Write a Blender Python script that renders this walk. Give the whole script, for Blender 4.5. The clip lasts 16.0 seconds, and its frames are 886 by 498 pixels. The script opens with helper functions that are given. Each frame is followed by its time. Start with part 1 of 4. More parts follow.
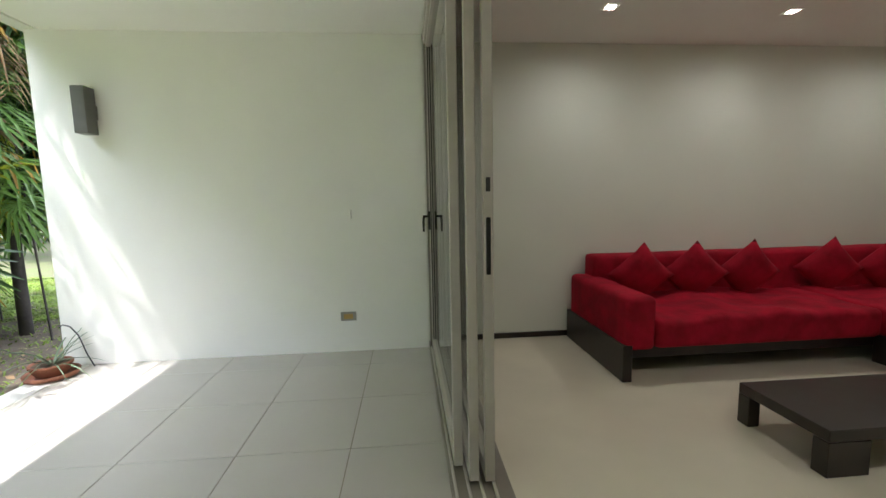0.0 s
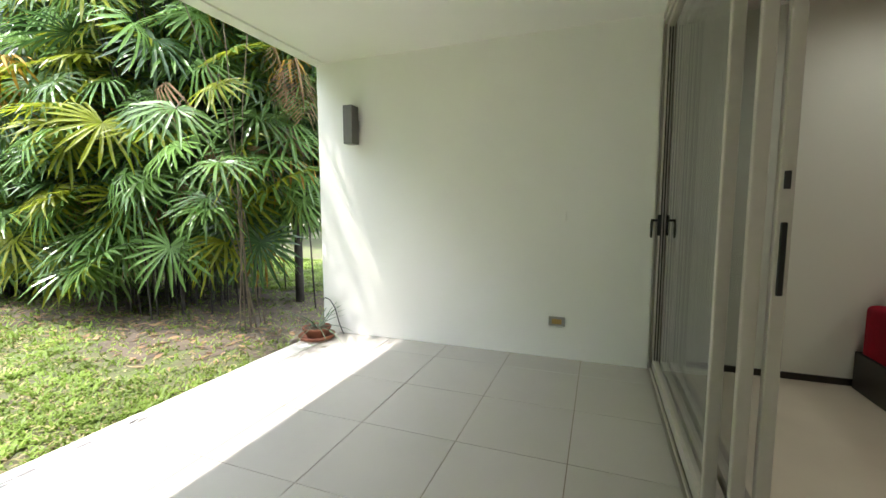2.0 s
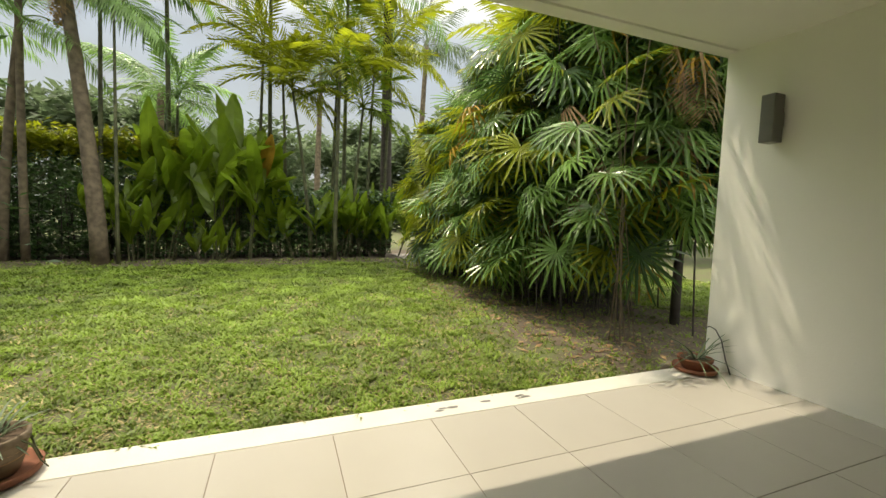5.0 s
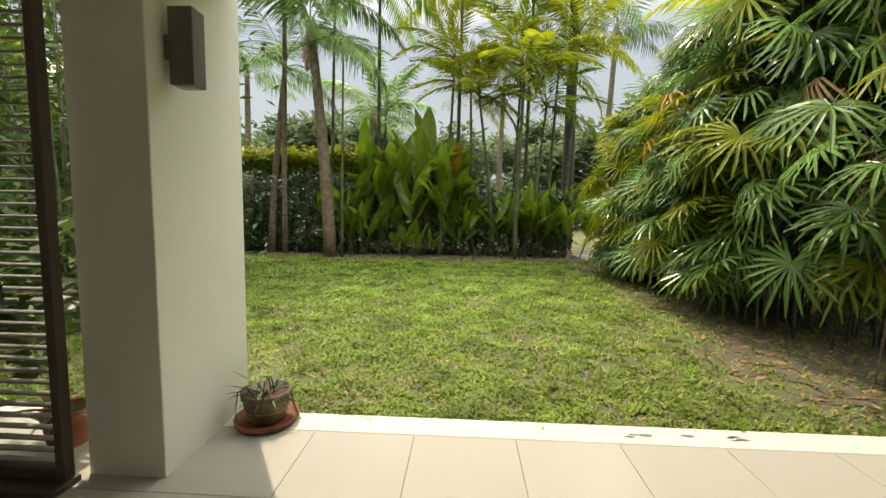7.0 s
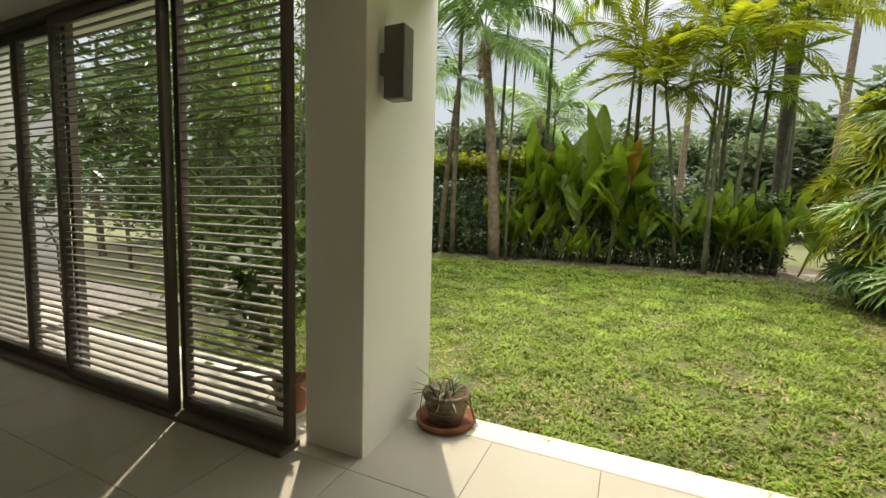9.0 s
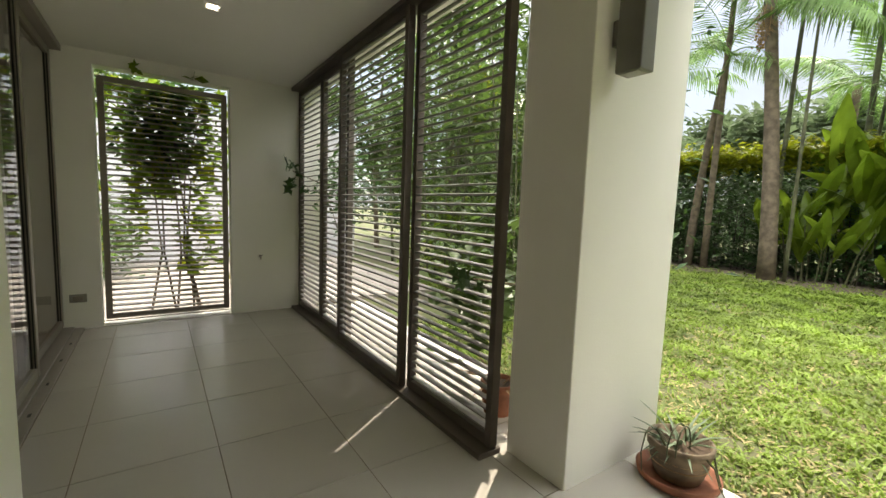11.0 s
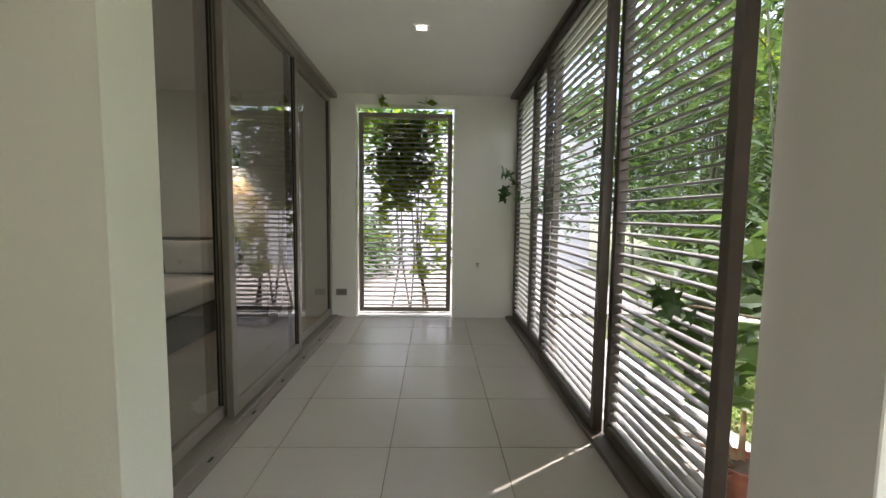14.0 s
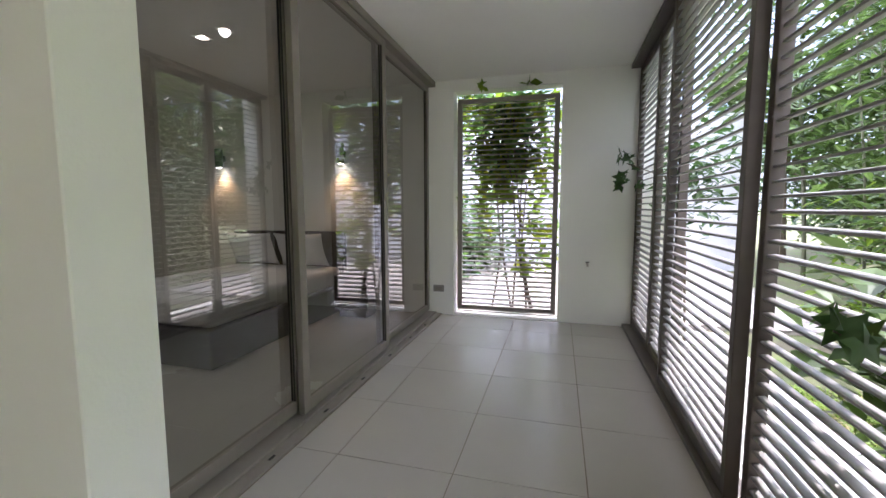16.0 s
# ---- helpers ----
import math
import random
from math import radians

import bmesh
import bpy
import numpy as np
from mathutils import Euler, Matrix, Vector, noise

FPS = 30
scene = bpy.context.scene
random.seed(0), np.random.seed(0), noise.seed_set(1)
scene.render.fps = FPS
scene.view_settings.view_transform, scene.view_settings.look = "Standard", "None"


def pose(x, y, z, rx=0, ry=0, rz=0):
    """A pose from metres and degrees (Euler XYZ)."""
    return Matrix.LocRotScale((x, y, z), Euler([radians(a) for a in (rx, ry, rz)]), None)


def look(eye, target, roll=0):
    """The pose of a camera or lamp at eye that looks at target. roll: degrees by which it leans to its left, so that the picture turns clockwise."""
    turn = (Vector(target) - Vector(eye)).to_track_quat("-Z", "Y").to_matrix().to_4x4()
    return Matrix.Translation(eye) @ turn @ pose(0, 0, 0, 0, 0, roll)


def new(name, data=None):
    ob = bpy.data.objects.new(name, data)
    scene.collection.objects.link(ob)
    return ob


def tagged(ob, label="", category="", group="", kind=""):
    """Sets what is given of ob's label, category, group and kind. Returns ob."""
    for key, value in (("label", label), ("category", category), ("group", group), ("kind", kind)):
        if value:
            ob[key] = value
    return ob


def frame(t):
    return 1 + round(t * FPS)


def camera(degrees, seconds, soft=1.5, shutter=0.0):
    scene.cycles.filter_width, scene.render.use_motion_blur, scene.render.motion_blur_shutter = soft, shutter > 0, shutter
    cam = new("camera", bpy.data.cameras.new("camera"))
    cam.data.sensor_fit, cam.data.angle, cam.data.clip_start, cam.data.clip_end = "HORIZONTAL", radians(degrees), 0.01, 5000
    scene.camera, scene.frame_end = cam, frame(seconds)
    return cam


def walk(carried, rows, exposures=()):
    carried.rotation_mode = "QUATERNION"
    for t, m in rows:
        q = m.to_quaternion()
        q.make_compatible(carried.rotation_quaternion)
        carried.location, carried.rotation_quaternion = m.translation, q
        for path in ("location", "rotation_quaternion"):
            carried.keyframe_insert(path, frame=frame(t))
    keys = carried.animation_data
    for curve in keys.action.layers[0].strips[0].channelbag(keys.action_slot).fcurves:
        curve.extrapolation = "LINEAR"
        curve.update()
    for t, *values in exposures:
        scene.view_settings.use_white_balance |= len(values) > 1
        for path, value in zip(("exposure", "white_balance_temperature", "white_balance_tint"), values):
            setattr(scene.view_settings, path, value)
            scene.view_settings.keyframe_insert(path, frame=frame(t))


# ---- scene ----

# ---- camera ----
cam = camera(93.6, 16.0)
PATH = [
    (0, (2.434, 0.652, 1.319), (2.6, 2.632, 1.095), -1.2),
    (0.5, (2.4, 0.668, 1.313), (2.356, 2.656, 1.093), -1.0),
    (1, (2.338, 0.708, 1.322), (2.091, 2.68, 1.102), -0.8),
    (1.5, (2.259, 0.733, 1.3), (1.797, 2.668, 1.092), -0.5),
    (2, (2.206, 0.722, 1.304), (1.504, 2.583, 1.104), -0.2),
    (2.5, (2.187, 0.709, 1.292), (1.228, 2.455, 1.109), 0.1),
    (3, (2.182, 0.733, 1.292), (0.97, 2.315, 1.124), 0.3),
    (3.5, (2.165, 0.735, 1.333), (0.739, 2.126, 1.155), 0.6),
    (4, (2.13, 0.744, 1.32), (0.524, 1.924, 1.155), 0.9),
    (4.5, (2.094, 0.74, 1.297), (0.345, 1.698, 1.141), 1.3),
    (5, (2.067, 0.736, 1.275), (0.21, 1.462, 1.119), 1.6),
    (7.5, (2.044, 0.634, 1.349), (0.072, 0.364, 1.157), 0.9),
    (8, (2.028, 0.567, 1.346), (0.086, 0.134, 1.151), 1.1),
    (8.5, (2.014, 0.51, 1.347), (0.12, -0.103, 1.157), 1.3),
    (9, (1.953, 0.478, 1.35), (0.138, -0.341, 1.165), 1.6),
    (9.5, (1.884, 0.46, 1.34), (0.187, -0.584, 1.166), 1.9),
    (10, (1.829, 0.468, 1.342), (0.292, -0.798, 1.158), 2.3),
    (12.5, (1.515, 0.236, 1.256), (1.026, -1.695, 1.075), 1.2),
    (13, (1.412, 0.212, 1.254), (1.092, -1.755, 1.08), 1.1),
    (13.5, (1.319, 0.208, 1.245), (1.146, -1.777, 1.081), 0.8),
    (14, (1.261, 0.174, 1.26), (1.217, -1.819, 1.095), 0.7),
    (14.5, (1.215, 0.03, 1.222), (1.293, -1.963, 1.074), 0.1),
    (15, (1.163, -0.083, 1.242), (1.382, -2.065, 1.081), -0.1),
    (15.5, (1.12, -0.144, 1.225), (1.492, -2.102, 1.055), -0.2),
    (16, (1.036, -0.203, 1.239), (1.569, -2.121, 1.046), -0.1),
]
EXPOSURES = [
    (0.0, 2.3, 5800, 16), (2.0, 2.2, 6000, 15), (3.5, 1.45, 7300, 13), (5.0, 0.98, 7500, 8), (7.5, 1.05, 7500, 8),
    (9.0, 1.1, 7600, 8), (10.0, 1.25, 7500, 9), (12.5, 2.05, 6250, 17), (14.0, 2.2, 6150, 21), (16.0, 2.42, 5700, 25),
]
walk(cam, [(t, look(eye, target, roll)) for t, eye, target, roll in PATH], exposures=EXPOSURES)

# ---- world and sun ----
SUN_DIR = Vector((0.98, 0.66, -2.73)).normalized()
world = bpy.data.worlds.new("world")
scene.world = world
world.use_nodes = True
wn = world.node_tree
sky = wn.nodes.new("ShaderNodeTexSky")
sky.sky_type = "NISHITA"
sky.sun_disc = False
sky.sun_elevation = math.asin(-SUN_DIR.z)
sky.sun_rotation = math.atan2(-SUN_DIR.x, -SUN_DIR.y)
sky.air_density, sky.dust_density = 1.1, 1.2
bg = wn.nodes["Background"]
bg.inputs["Strength"].default_value = 0.15
cloud = wn.nodes.new("ShaderNodeTexNoise")
cloud.inputs["Scale"].default_value, cloud.inputs["Detail"].default_value, cloud.inputs["Roughness"].default_value = 2.2, 7, 0.6
cmap = wn.nodes.new("ShaderNodeMapRange")
cmap.inputs[1].default_value, cmap.inputs[2].default_value, cmap.inputs[4].default_value = 0.42, 0.62, 0.97
cmap.inputs[3].default_value = 0.82
cmix = wn.nodes.new("ShaderNodeMix")
cmix.data_type = "RGBA"
sep = wn.nodes.new("ShaderNodeSeparateXYZ")
high = wn.nodes.new("ShaderNodeMapRange")
high.interpolation_type = "SMOOTHSTEP"
high.inputs[1].default_value, high.inputs[2].default_value = 0.34, 0.66
white = wn.nodes.new("ShaderNodeMix")
white.data_type = "RGBA"
white.inputs[6].default_value, white.inputs[7].default_value = (1.7, 1.9, 2.15, 1), (13.5, 13.9, 14.2, 1)
ctex = wn.nodes.new("ShaderNodeTexCoord")
wn.links.new(ctex.outputs["Generated"], cloud.inputs["Vector"])
wn.links.new(cloud.outputs[0], cmap.inputs[0])
wn.links.new(cmap.outputs[0], cmix.inputs[0])
wn.links.new(ctex.outputs["Generated"], sep.inputs[0])
wn.links.new(sep.outputs[2], high.inputs[0])
wn.links.new(high.outputs[0], white.inputs[0])
wn.links.new(white.outputs[2], cmix.inputs[7])
wn.links.new(sky.outputs[0], cmix.inputs[6])
wn.links.new(cmix.outputs[2], bg.inputs["Color"])

sun = new("sun", bpy.data.lights.new("sun", "SUN"))
sun.data.energy, sun.data.angle, sun.data.color = 2.0, radians(0.6), (1.0, 0.93, 0.80)
sun.matrix_world = look((0, 0, 10), Vector((0, 0, 10)) + SUN_DIR)
sun["kind"] = "structure"


# ---- materials ----
def material(name, base, rough=0.5, vary=0.0, scale=3.0, bump=0.0, bump_scale=60.0, metal=0.0, spec=0.5, trans=0.0, rnd=0.0, dark=None, coat=0.0):
    """A surface: base colour mottled at two scales, fine relief, and a little change from piece to piece."""
    m = bpy.data.materials.new(name)
    m.use_nodes = True
    n, l = m.node_tree.nodes, m.node_tree.links
    p = n["Principled BSDF"]
    p.inputs["Roughness"].default_value = rough
    p.inputs["Metallic"].default_value = metal
    p.inputs["Specular IOR Level"].default_value = spec
    p.inputs["Coat Weight"].default_value = coat
    tc = n.new("ShaderNodeTexCoord")
    src = tc.outputs["Object"]
    col = None
    if vary > 0 or dark:
        a = n.new("ShaderNodeTexNoise")
        a.inputs["Scale"].default_value = scale
        a.inputs["Detail"].default_value = 8
        l.new(src, a.inputs["Vector"])
        mix = n.new("ShaderNodeMix")
        mix.data_type = "RGBA"
        lo = dark or tuple(c * (1 - vary) for c in base)
        hi = base if dark else tuple(min(1, c * (1 + vary * 0.6)) for c in base)
        mix.inputs[6].default_value, mix.inputs[7].default_value = (*lo, 1), (*hi, 1)
        ramp = n.new("ShaderNodeMapRange")
        ramp.inputs[1].default_value, ramp.inputs[2].default_value = 0.35, 0.65
        l.new(a.outputs[0], ramp.inputs[0])
        l.new(ramp.outputs[0], mix.inputs[0])
        col = mix.outputs[2]
        rr = n.new("ShaderNodeMapRange")
        rr.inputs[3].default_value, rr.inputs[4].default_value = max(0.02, rough - 0.08), min(1, rough + 0.08)
        l.new(a.outputs[0], rr.inputs[0])
        l.new(rr.outputs[0], p.inputs["Roughness"])
    if rnd > 0:
        geo = n.new("ShaderNodeNewGeometry")
        info = n.new("ShaderNodeObjectInfo")
        add = n.new("ShaderNodeMath")
        add.operation = "ADD"
        l.new(geo.outputs["Random Per Island"], add.inputs[0])
        l.new(info.outputs["Random"], add.inputs[1])
        mr = n.new("ShaderNodeMapRange")
        mr.inputs[2].default_value = 2.0
        mr.inputs[3].default_value, mr.inputs[4].default_value = 1 - rnd, 1 + rnd
        l.new(add.outputs[0], mr.inputs[0])
        hsv = n.new("ShaderNodeHueSaturation")
        if col:
            l.new(col, hsv.inputs["Color"])
        else:
            hsv.inputs["Color"].default_value = (*base, 1)
        l.new(mr.outputs[0], hsv.inputs["Value"])
        col = hsv.outputs[0]
    if col:
        l.new(col, p.inputs["Base Color"])
    else:
        p.inputs["Base Color"].default_value = (*base, 1)
    if bump > 0:
        b = n.new("ShaderNodeTexNoise")
        b.inputs["Scale"].default_value = bump_scale
        b.inputs["Detail"].default_value = 4
        l.new(src, b.inputs["Vector"])
        bp = n.new("ShaderNodeBump")
        bp.inputs["Strength"].default_value = bump
        bp.inputs["Distance"].default_value = 0.004
        l.new(b.outputs[0], bp.inputs["Height"])
        l.new(bp.outputs[0], p.inputs["Normal"])
    if trans > 0:
        out = n["Material Output"]
        tr = n.new("ShaderNodeBsdfTranslucent")
        sh = n.new("ShaderNodeMixShader")
        sh.inputs[0].default_value = trans
        if col:
            l.new(col, tr.inputs["Color"])
        else:
            tr.inputs["Color"].default_value = (*base, 1)
        l.new(p.outputs[0], sh.inputs[1])
        l.new(tr.outputs[0], sh.inputs[2])
        l.new(sh.outputs[0], out.inputs["Surface"])
    return m


def emitter(name, colour, strength):
    m = bpy.data.materials.new(name)
    m.use_nodes = True
    p = m.node_tree.nodes["Principled BSDF"]
    p.inputs["Base Color"].default_value = (*colour, 1)
    p.inputs["Emission Color"].default_value = (*colour, 1)
    p.inputs["Emission Strength"].default_value = strength
    return m


def glass(name, tint=(1, 1, 1), rough=0.0, ior=1.9):
    """A thin pane: clear with a mirror's gloss by Fresnel."""
    m = bpy.data.materials.new(name)
    m.use_nodes = True
    n, l = m.node_tree.nodes, m.node_tree.links
    n.remove(n["Principled BSDF"])
    t, g = n.new("ShaderNodeBsdfTransparent"), n.new("ShaderNodeBsdfGlossy")
    t.inputs[0].default_value = (*tint, 1)
    g.inputs["Roughness"].default_value = rough
    f, s = n.new("ShaderNodeFresnel"), n.new("ShaderNodeMixShader")
    f.inputs[0].default_value = ior
    l.new(f.outputs[0], s.inputs[0])
    l.new(t.outputs[0], s.inputs[1])
    l.new(g.outputs[0], s.inputs[2])
    l.new(s.outputs[0], n["Material Output"].inputs[0])
    return m


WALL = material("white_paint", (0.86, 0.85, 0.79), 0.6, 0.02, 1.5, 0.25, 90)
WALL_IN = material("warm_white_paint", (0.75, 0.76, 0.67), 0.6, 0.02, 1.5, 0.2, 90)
CEIL = material("ceiling_paint", (0.87, 0.86, 0.81), 0.7, 0.02, 1.2, 0.15, 90)
TILE = material("cream_porcelain", (0.44, 0.415, 0.37), 0.24, 0.02, 2.2, 0.05, 30, rnd=0.05)
GROUT = material("brown_grout", (0.20, 0.15, 0.11), 0.9, 0.2, 12)
LEDGE = material("pale_render", (0.62, 0.60, 0.54), 0.55, 0.06, 4, 0.25, 70)
FLOOR_IN = material("polished_cream_stone", (0.70, 0.64, 0.51), 0.2, 0.06, 1.4, 0.03, 20)
FLOOR_BED = material("grey_cream_stone", (0.55, 0.53, 0.48), 0.25, 0.05, 1.4, 0.03, 20)
ALU = material("bronze_grey_aluminium", (0.25, 0.22, 0.185), 0.4, 0.05, 20, 0.05, 150)
ALU_DARK = material("dark_seal", (0.03, 0.028, 0.025), 0.6)
ALU_PALE = material("pale_aluminium", (0.50, 0.46, 0.40), 0.38, 0.04, 20, 0.05, 150)
SLAT = material("brown_slat", (0.29, 0.275, 0.26), 0.38, 0.1, 14, 0.08, 120)
FRAME = material("dark_brown_frame", (0.11, 0.09, 0.075), 0.42, 0.1, 14, 0.08, 120)
SCONCE = material("grey_metal_paint", (0.17, 0.165, 0.15), 0.45, 0.06, 14, 0.1, 150, metal=0.2)
GLASS = glass("clear_glass", (0.95, 0.98, 0.965), 0.0, 2.3)
GLASS_BED = glass("grey_glass", (0.72, 0.73, 0.70), 0.0, 2.7)
RED = material("crimson_suede", (0.36, 0.006, 0.022), 0.85, 0.3, 7, 0.9, 28, spec=0.2)
DARKWOOD = material("espresso_wood", (0.022, 0.015, 0.011), 0.33, 0.3, 9, 0.05, 60)
LINEN = material("white_linen", (0.80, 0.80, 0.80), 0.9, 0.05, 5, 0.4, 30)
GREYFAB = material("grey_fabric", (0.10, 0.10, 0.105), 0.85, 0.1, 8, 0.5, 200)
CLAY = material("terracotta", (0.26, 0.10, 0.055), 0.8, 0.35, 9, 0.5, 40)
CLAY_GREY = material("weathered_clay", (0.20, 0.15, 0.10), 0.85, 0.45, 11, 0.6, 45)
SOIL = material("soil", (0.10, 0.065, 0.04), 0.95, 0.4, 6, 1.0, 25)
LEAF = material("fan_leaf", (0.18, 0.31, 0.085), 0.27, 0.25, 2.5, 0, trans=0.42, rnd=0.5)
LEAF_LIME = material("lime_leaf", (0.29, 0.33, 0.02), 0.4, 0.3, 2.5, 0, trans=0.58, rnd=0.35)
# darkened leaf copy: shade behind the screens put into its colour
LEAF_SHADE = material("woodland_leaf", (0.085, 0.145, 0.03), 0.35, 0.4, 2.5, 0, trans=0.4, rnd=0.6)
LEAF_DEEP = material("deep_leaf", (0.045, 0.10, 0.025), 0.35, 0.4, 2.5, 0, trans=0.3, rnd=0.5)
LEAF_DRY = material("dry_leaf", (0.33, 0.21, 0.11), 0.8, 0.35, 4, 0, trans=0.2, rnd=0.3)
LEAF_ORANGE = material("yellowing_leaf", (0.45, 0.26, 0.03), 0.6, 0.4, 3, 0, trans=0.3, rnd=0.3)
LEAF_BIG = material("broad_leaf", (0.19, 0.29, 0.025), 0.36, 0.3, 2, 0, trans=0.6, rnd=0.3)
# greyer green: the haze of distance put into the leaf colour
LEAF_HAZED = material("far_leaf", (0.13, 0.18, 0.09), 0.7, 0.3, 1, 0, trans=0.5, rnd=0.35)
BARK = material("palm_bark", (0.16, 0.125, 0.085), 0.9, 0.4, 7, 0.9, 30)
BARK_DARK = material("dark_palm_bark", (0.05, 0.042, 0.036), 0.9, 0.4, 7, 0.9, 30)
CANE = material("green_cane", (0.09, 0.095, 0.045), 0.6, 0.5, 6, 0.2, 40)
GRASS = material("grass_blade", (0.20, 0.29, 0.04), 0.5, 0.45, 2.0, 0, trans=0.4, rnd=0.4)
STRAW = material("dry_thatch", (0.36, 0.30, 0.14), 0.8, 0.4, 3.0, 0, trans=0.2, rnd=0.4)
GROUND = material("lawn_earth", (0.09, 0.12, 0.03), 0.95, 0, 2.5, 0.9, 18, dark=(0.10, 0.085, 0.05))
# brown earth taken darker, so its colour holds the shade under the palms
EARTH = material("bare_earth", (0.105, 0.08, 0.055), 0.95, 0.35, 4, 1.0, 22)
GRAVEL = material("pale_gravel", (0.36, 0.32, 0.28), 0.9, 0.4, 25, 1.0, 60)
FARWALL = material("far_render", (0.60, 0.60, 0.62), 0.7, 0.05, 1)
LAMP_ON = emitter("lamp_glow", (1.0, 0.90, 0.74), 8.0)
PLASTIC = material("grey_plate", (0.28, 0.27, 0.24), 0.4)
SOCKET = material("ochre_socket", (0.42, 0.27, 0.08), 0.45)
BLACK = material("black_metal", (0.012, 0.012, 0.012), 0.4, metal=0.3)


# ---- mesh helpers ----
def ob_of(name, bm, mat, parent=None, label="", smooth=False):
    me = bpy.data.meshes.new(name)
    bm.normal_update()
    bm.to_mesh(me)
    bm.free()
    me.materials.append(mat)
    if smooth:
        me.polygons.foreach_set("use_smooth", [True] * len(me.polygons))
    ob = new(name, me)
    if parent is not None:
        ob.parent = parent
    if label:
        ob["label"] = label
    return ob


def part(name, bm, mat, parent, label="", smooth=False):
    return ob_of(name, bm, mat, parent, label, smooth)


def box(x0, x1, y0, y1, z0, z1, bevel=0.0, seg=1, bm=None):
    """A box between limits, with its edges rounded off."""
    b = bmesh.new()
    bmesh.ops.create_cube(b, size=1)
    for v in b.verts:
        v.co = Vector(((x0 + x1) / 2 + v.co.x * (x1 - x0), (y0 + y1) / 2 + v.co.y * (y1 - y0), (z0 + z1) / 2 + v.co.z * (z1 - z0)))
    if bevel:
        bmesh.ops.bevel(b, geom=b.edges[:], offset=bevel, segments=seg, affect="EDGES", profile=0.5)
    if bm is None:
        return b
    me = bpy.data.meshes.new("tmp")
    b.to_mesh(me)
    b.free()
    bm.from_mesh(me)
    bpy.data.meshes.remove(me)
    return bm


def tube(points, radii, sides=8, bm=None, caps=True):
    """A tapering round bar along points."""
    bm = bm or bmesh.new()
    rings = []
    up = Vector((0, 0, 1))
    for i, p in enumerate(points):
        a = Vector(points[max(i - 1, 0)])
        b = Vector(points[min(i + 1, len(points) - 1)])
        d = (b - a).normalized()
        s = d.cross(up if abs(d.z) < 0.95 else Vector((1, 0, 0))).normalized()
        t = s.cross(d)
        r = radii[i] if isinstance(radii, (list, tuple)) else radii
        rings.append([bm.verts.new(Vector(p) + r * (math.cos(k * math.tau / sides) * s + math.sin(k * math.tau / sides) * t)) for k in range(sides)])
    for q, w in zip(rings, rings[1:]):
        for k in range(sides):
            bm.faces.new((q[k], q[(k + 1) % sides], w[(k + 1) % sides], w[k]))
    if caps:
        bm.faces.new(rings[0][::-1])
        bm.faces.new(rings[-1])
    return bm


def lathe(profile, sides=28, bm=None, cx=0, cy=0):
    """A turned shape from (radius, height) pairs."""
    bm = bm or bmesh.new()
    rings = [[bm.verts.new((cx + r * math.cos(k * math.tau / sides), cy + r * math.sin(k * math.tau / sides), z)) for k in range(sides)] for r, z in profile]
    for q, w in zip(rings, rings[1:]):
        for k in range(sides):
            bm.faces.new((q[k], q[(k + 1) % sides], w[(k + 1) % sides], w[k]))
    bm.faces.new(rings[0][::-1])
    bm.faces.new(rings[-1])
    return bm


def structure(name, bm, mat, label=""):
    return tagged(ob_of(name, bm, mat), label, kind="structure")


def thing(name, at=(0, 0, 0), label="", category="", group="", rz=0):
    e = new(name)
    e.empty_display_size = 0.1
    e.matrix_world = pose(*at, 0, 0, rz)
    return tagged(e, label, category, group)


# ---- measures of the house ----
EDGE, LEDGE_IN = -0.513, -0.31          # outer edge of the terrace, inner line of its border
WALL_N = 4.34                           # white wall at the terrace's end
WALL_S = -4.842                          # wall with the gate
DOOR_X = 2.60                           # outer line of the sliding doors of the living room
GLASS_X = 2.41                          # glass front of the bedroom
PIER_X, PIER_Y0, PIER_Y1 = 2.033, -1.027, -0.832
CZ = 2.73                               # ceiling of the terrace and the living room
CZ_LOW = 2.66                           # ceiling of the corridor and the bedroom
LAWN = -0.03

# ---- structure ----
floor = structure("floor", box(EDGE, DOOR_X, WALL_S, WALL_N, -0.25, -0.004), GROUT, "terrace floor of large cream tiles with brown joints")
border = structure("terrace_border", box(EDGE - 0.012, LEDGE_IN - 0.002, WALL_S, WALL_N + 0.25, -0.24, 0.0, 0.006), LEDGE, "pale rendered border along the edge of the terrace")
structure("floor_living", box(DOOR_X + 0.28, 9.0, PIER_Y1, WALL_N + 0.16, -0.25, 0.0), FLOOR_IN, "polished cream stone floor of the living room")
structure("floor_bedroom", box(GLASS_X + 0.16, 7.0, WALL_S, PIER_Y0, -0.25, -0.002), FLOOR_BED, "polished grey stone floor of the bedroom")
structure("wall_north", box(EDGE, DOOR_X, WALL_N, WALL_N + 0.25, 0, CZ + 0.3), WALL, "smooth white painted terrace wall")
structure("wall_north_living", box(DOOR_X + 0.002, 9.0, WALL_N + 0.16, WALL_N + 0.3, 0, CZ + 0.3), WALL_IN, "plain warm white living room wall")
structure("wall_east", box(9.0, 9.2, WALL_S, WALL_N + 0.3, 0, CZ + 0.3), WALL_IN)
structure("wall_between", box(PIER_X, 9.0, PIER_Y0, PIER_Y1, 0, CZ + 0.3, 0.004), WALL, "white painted pier and wall between the two rooms")
bm = box(0.0, 1.03, WALL_S - 0.2, WALL_S, 0, CZ + 0.3)
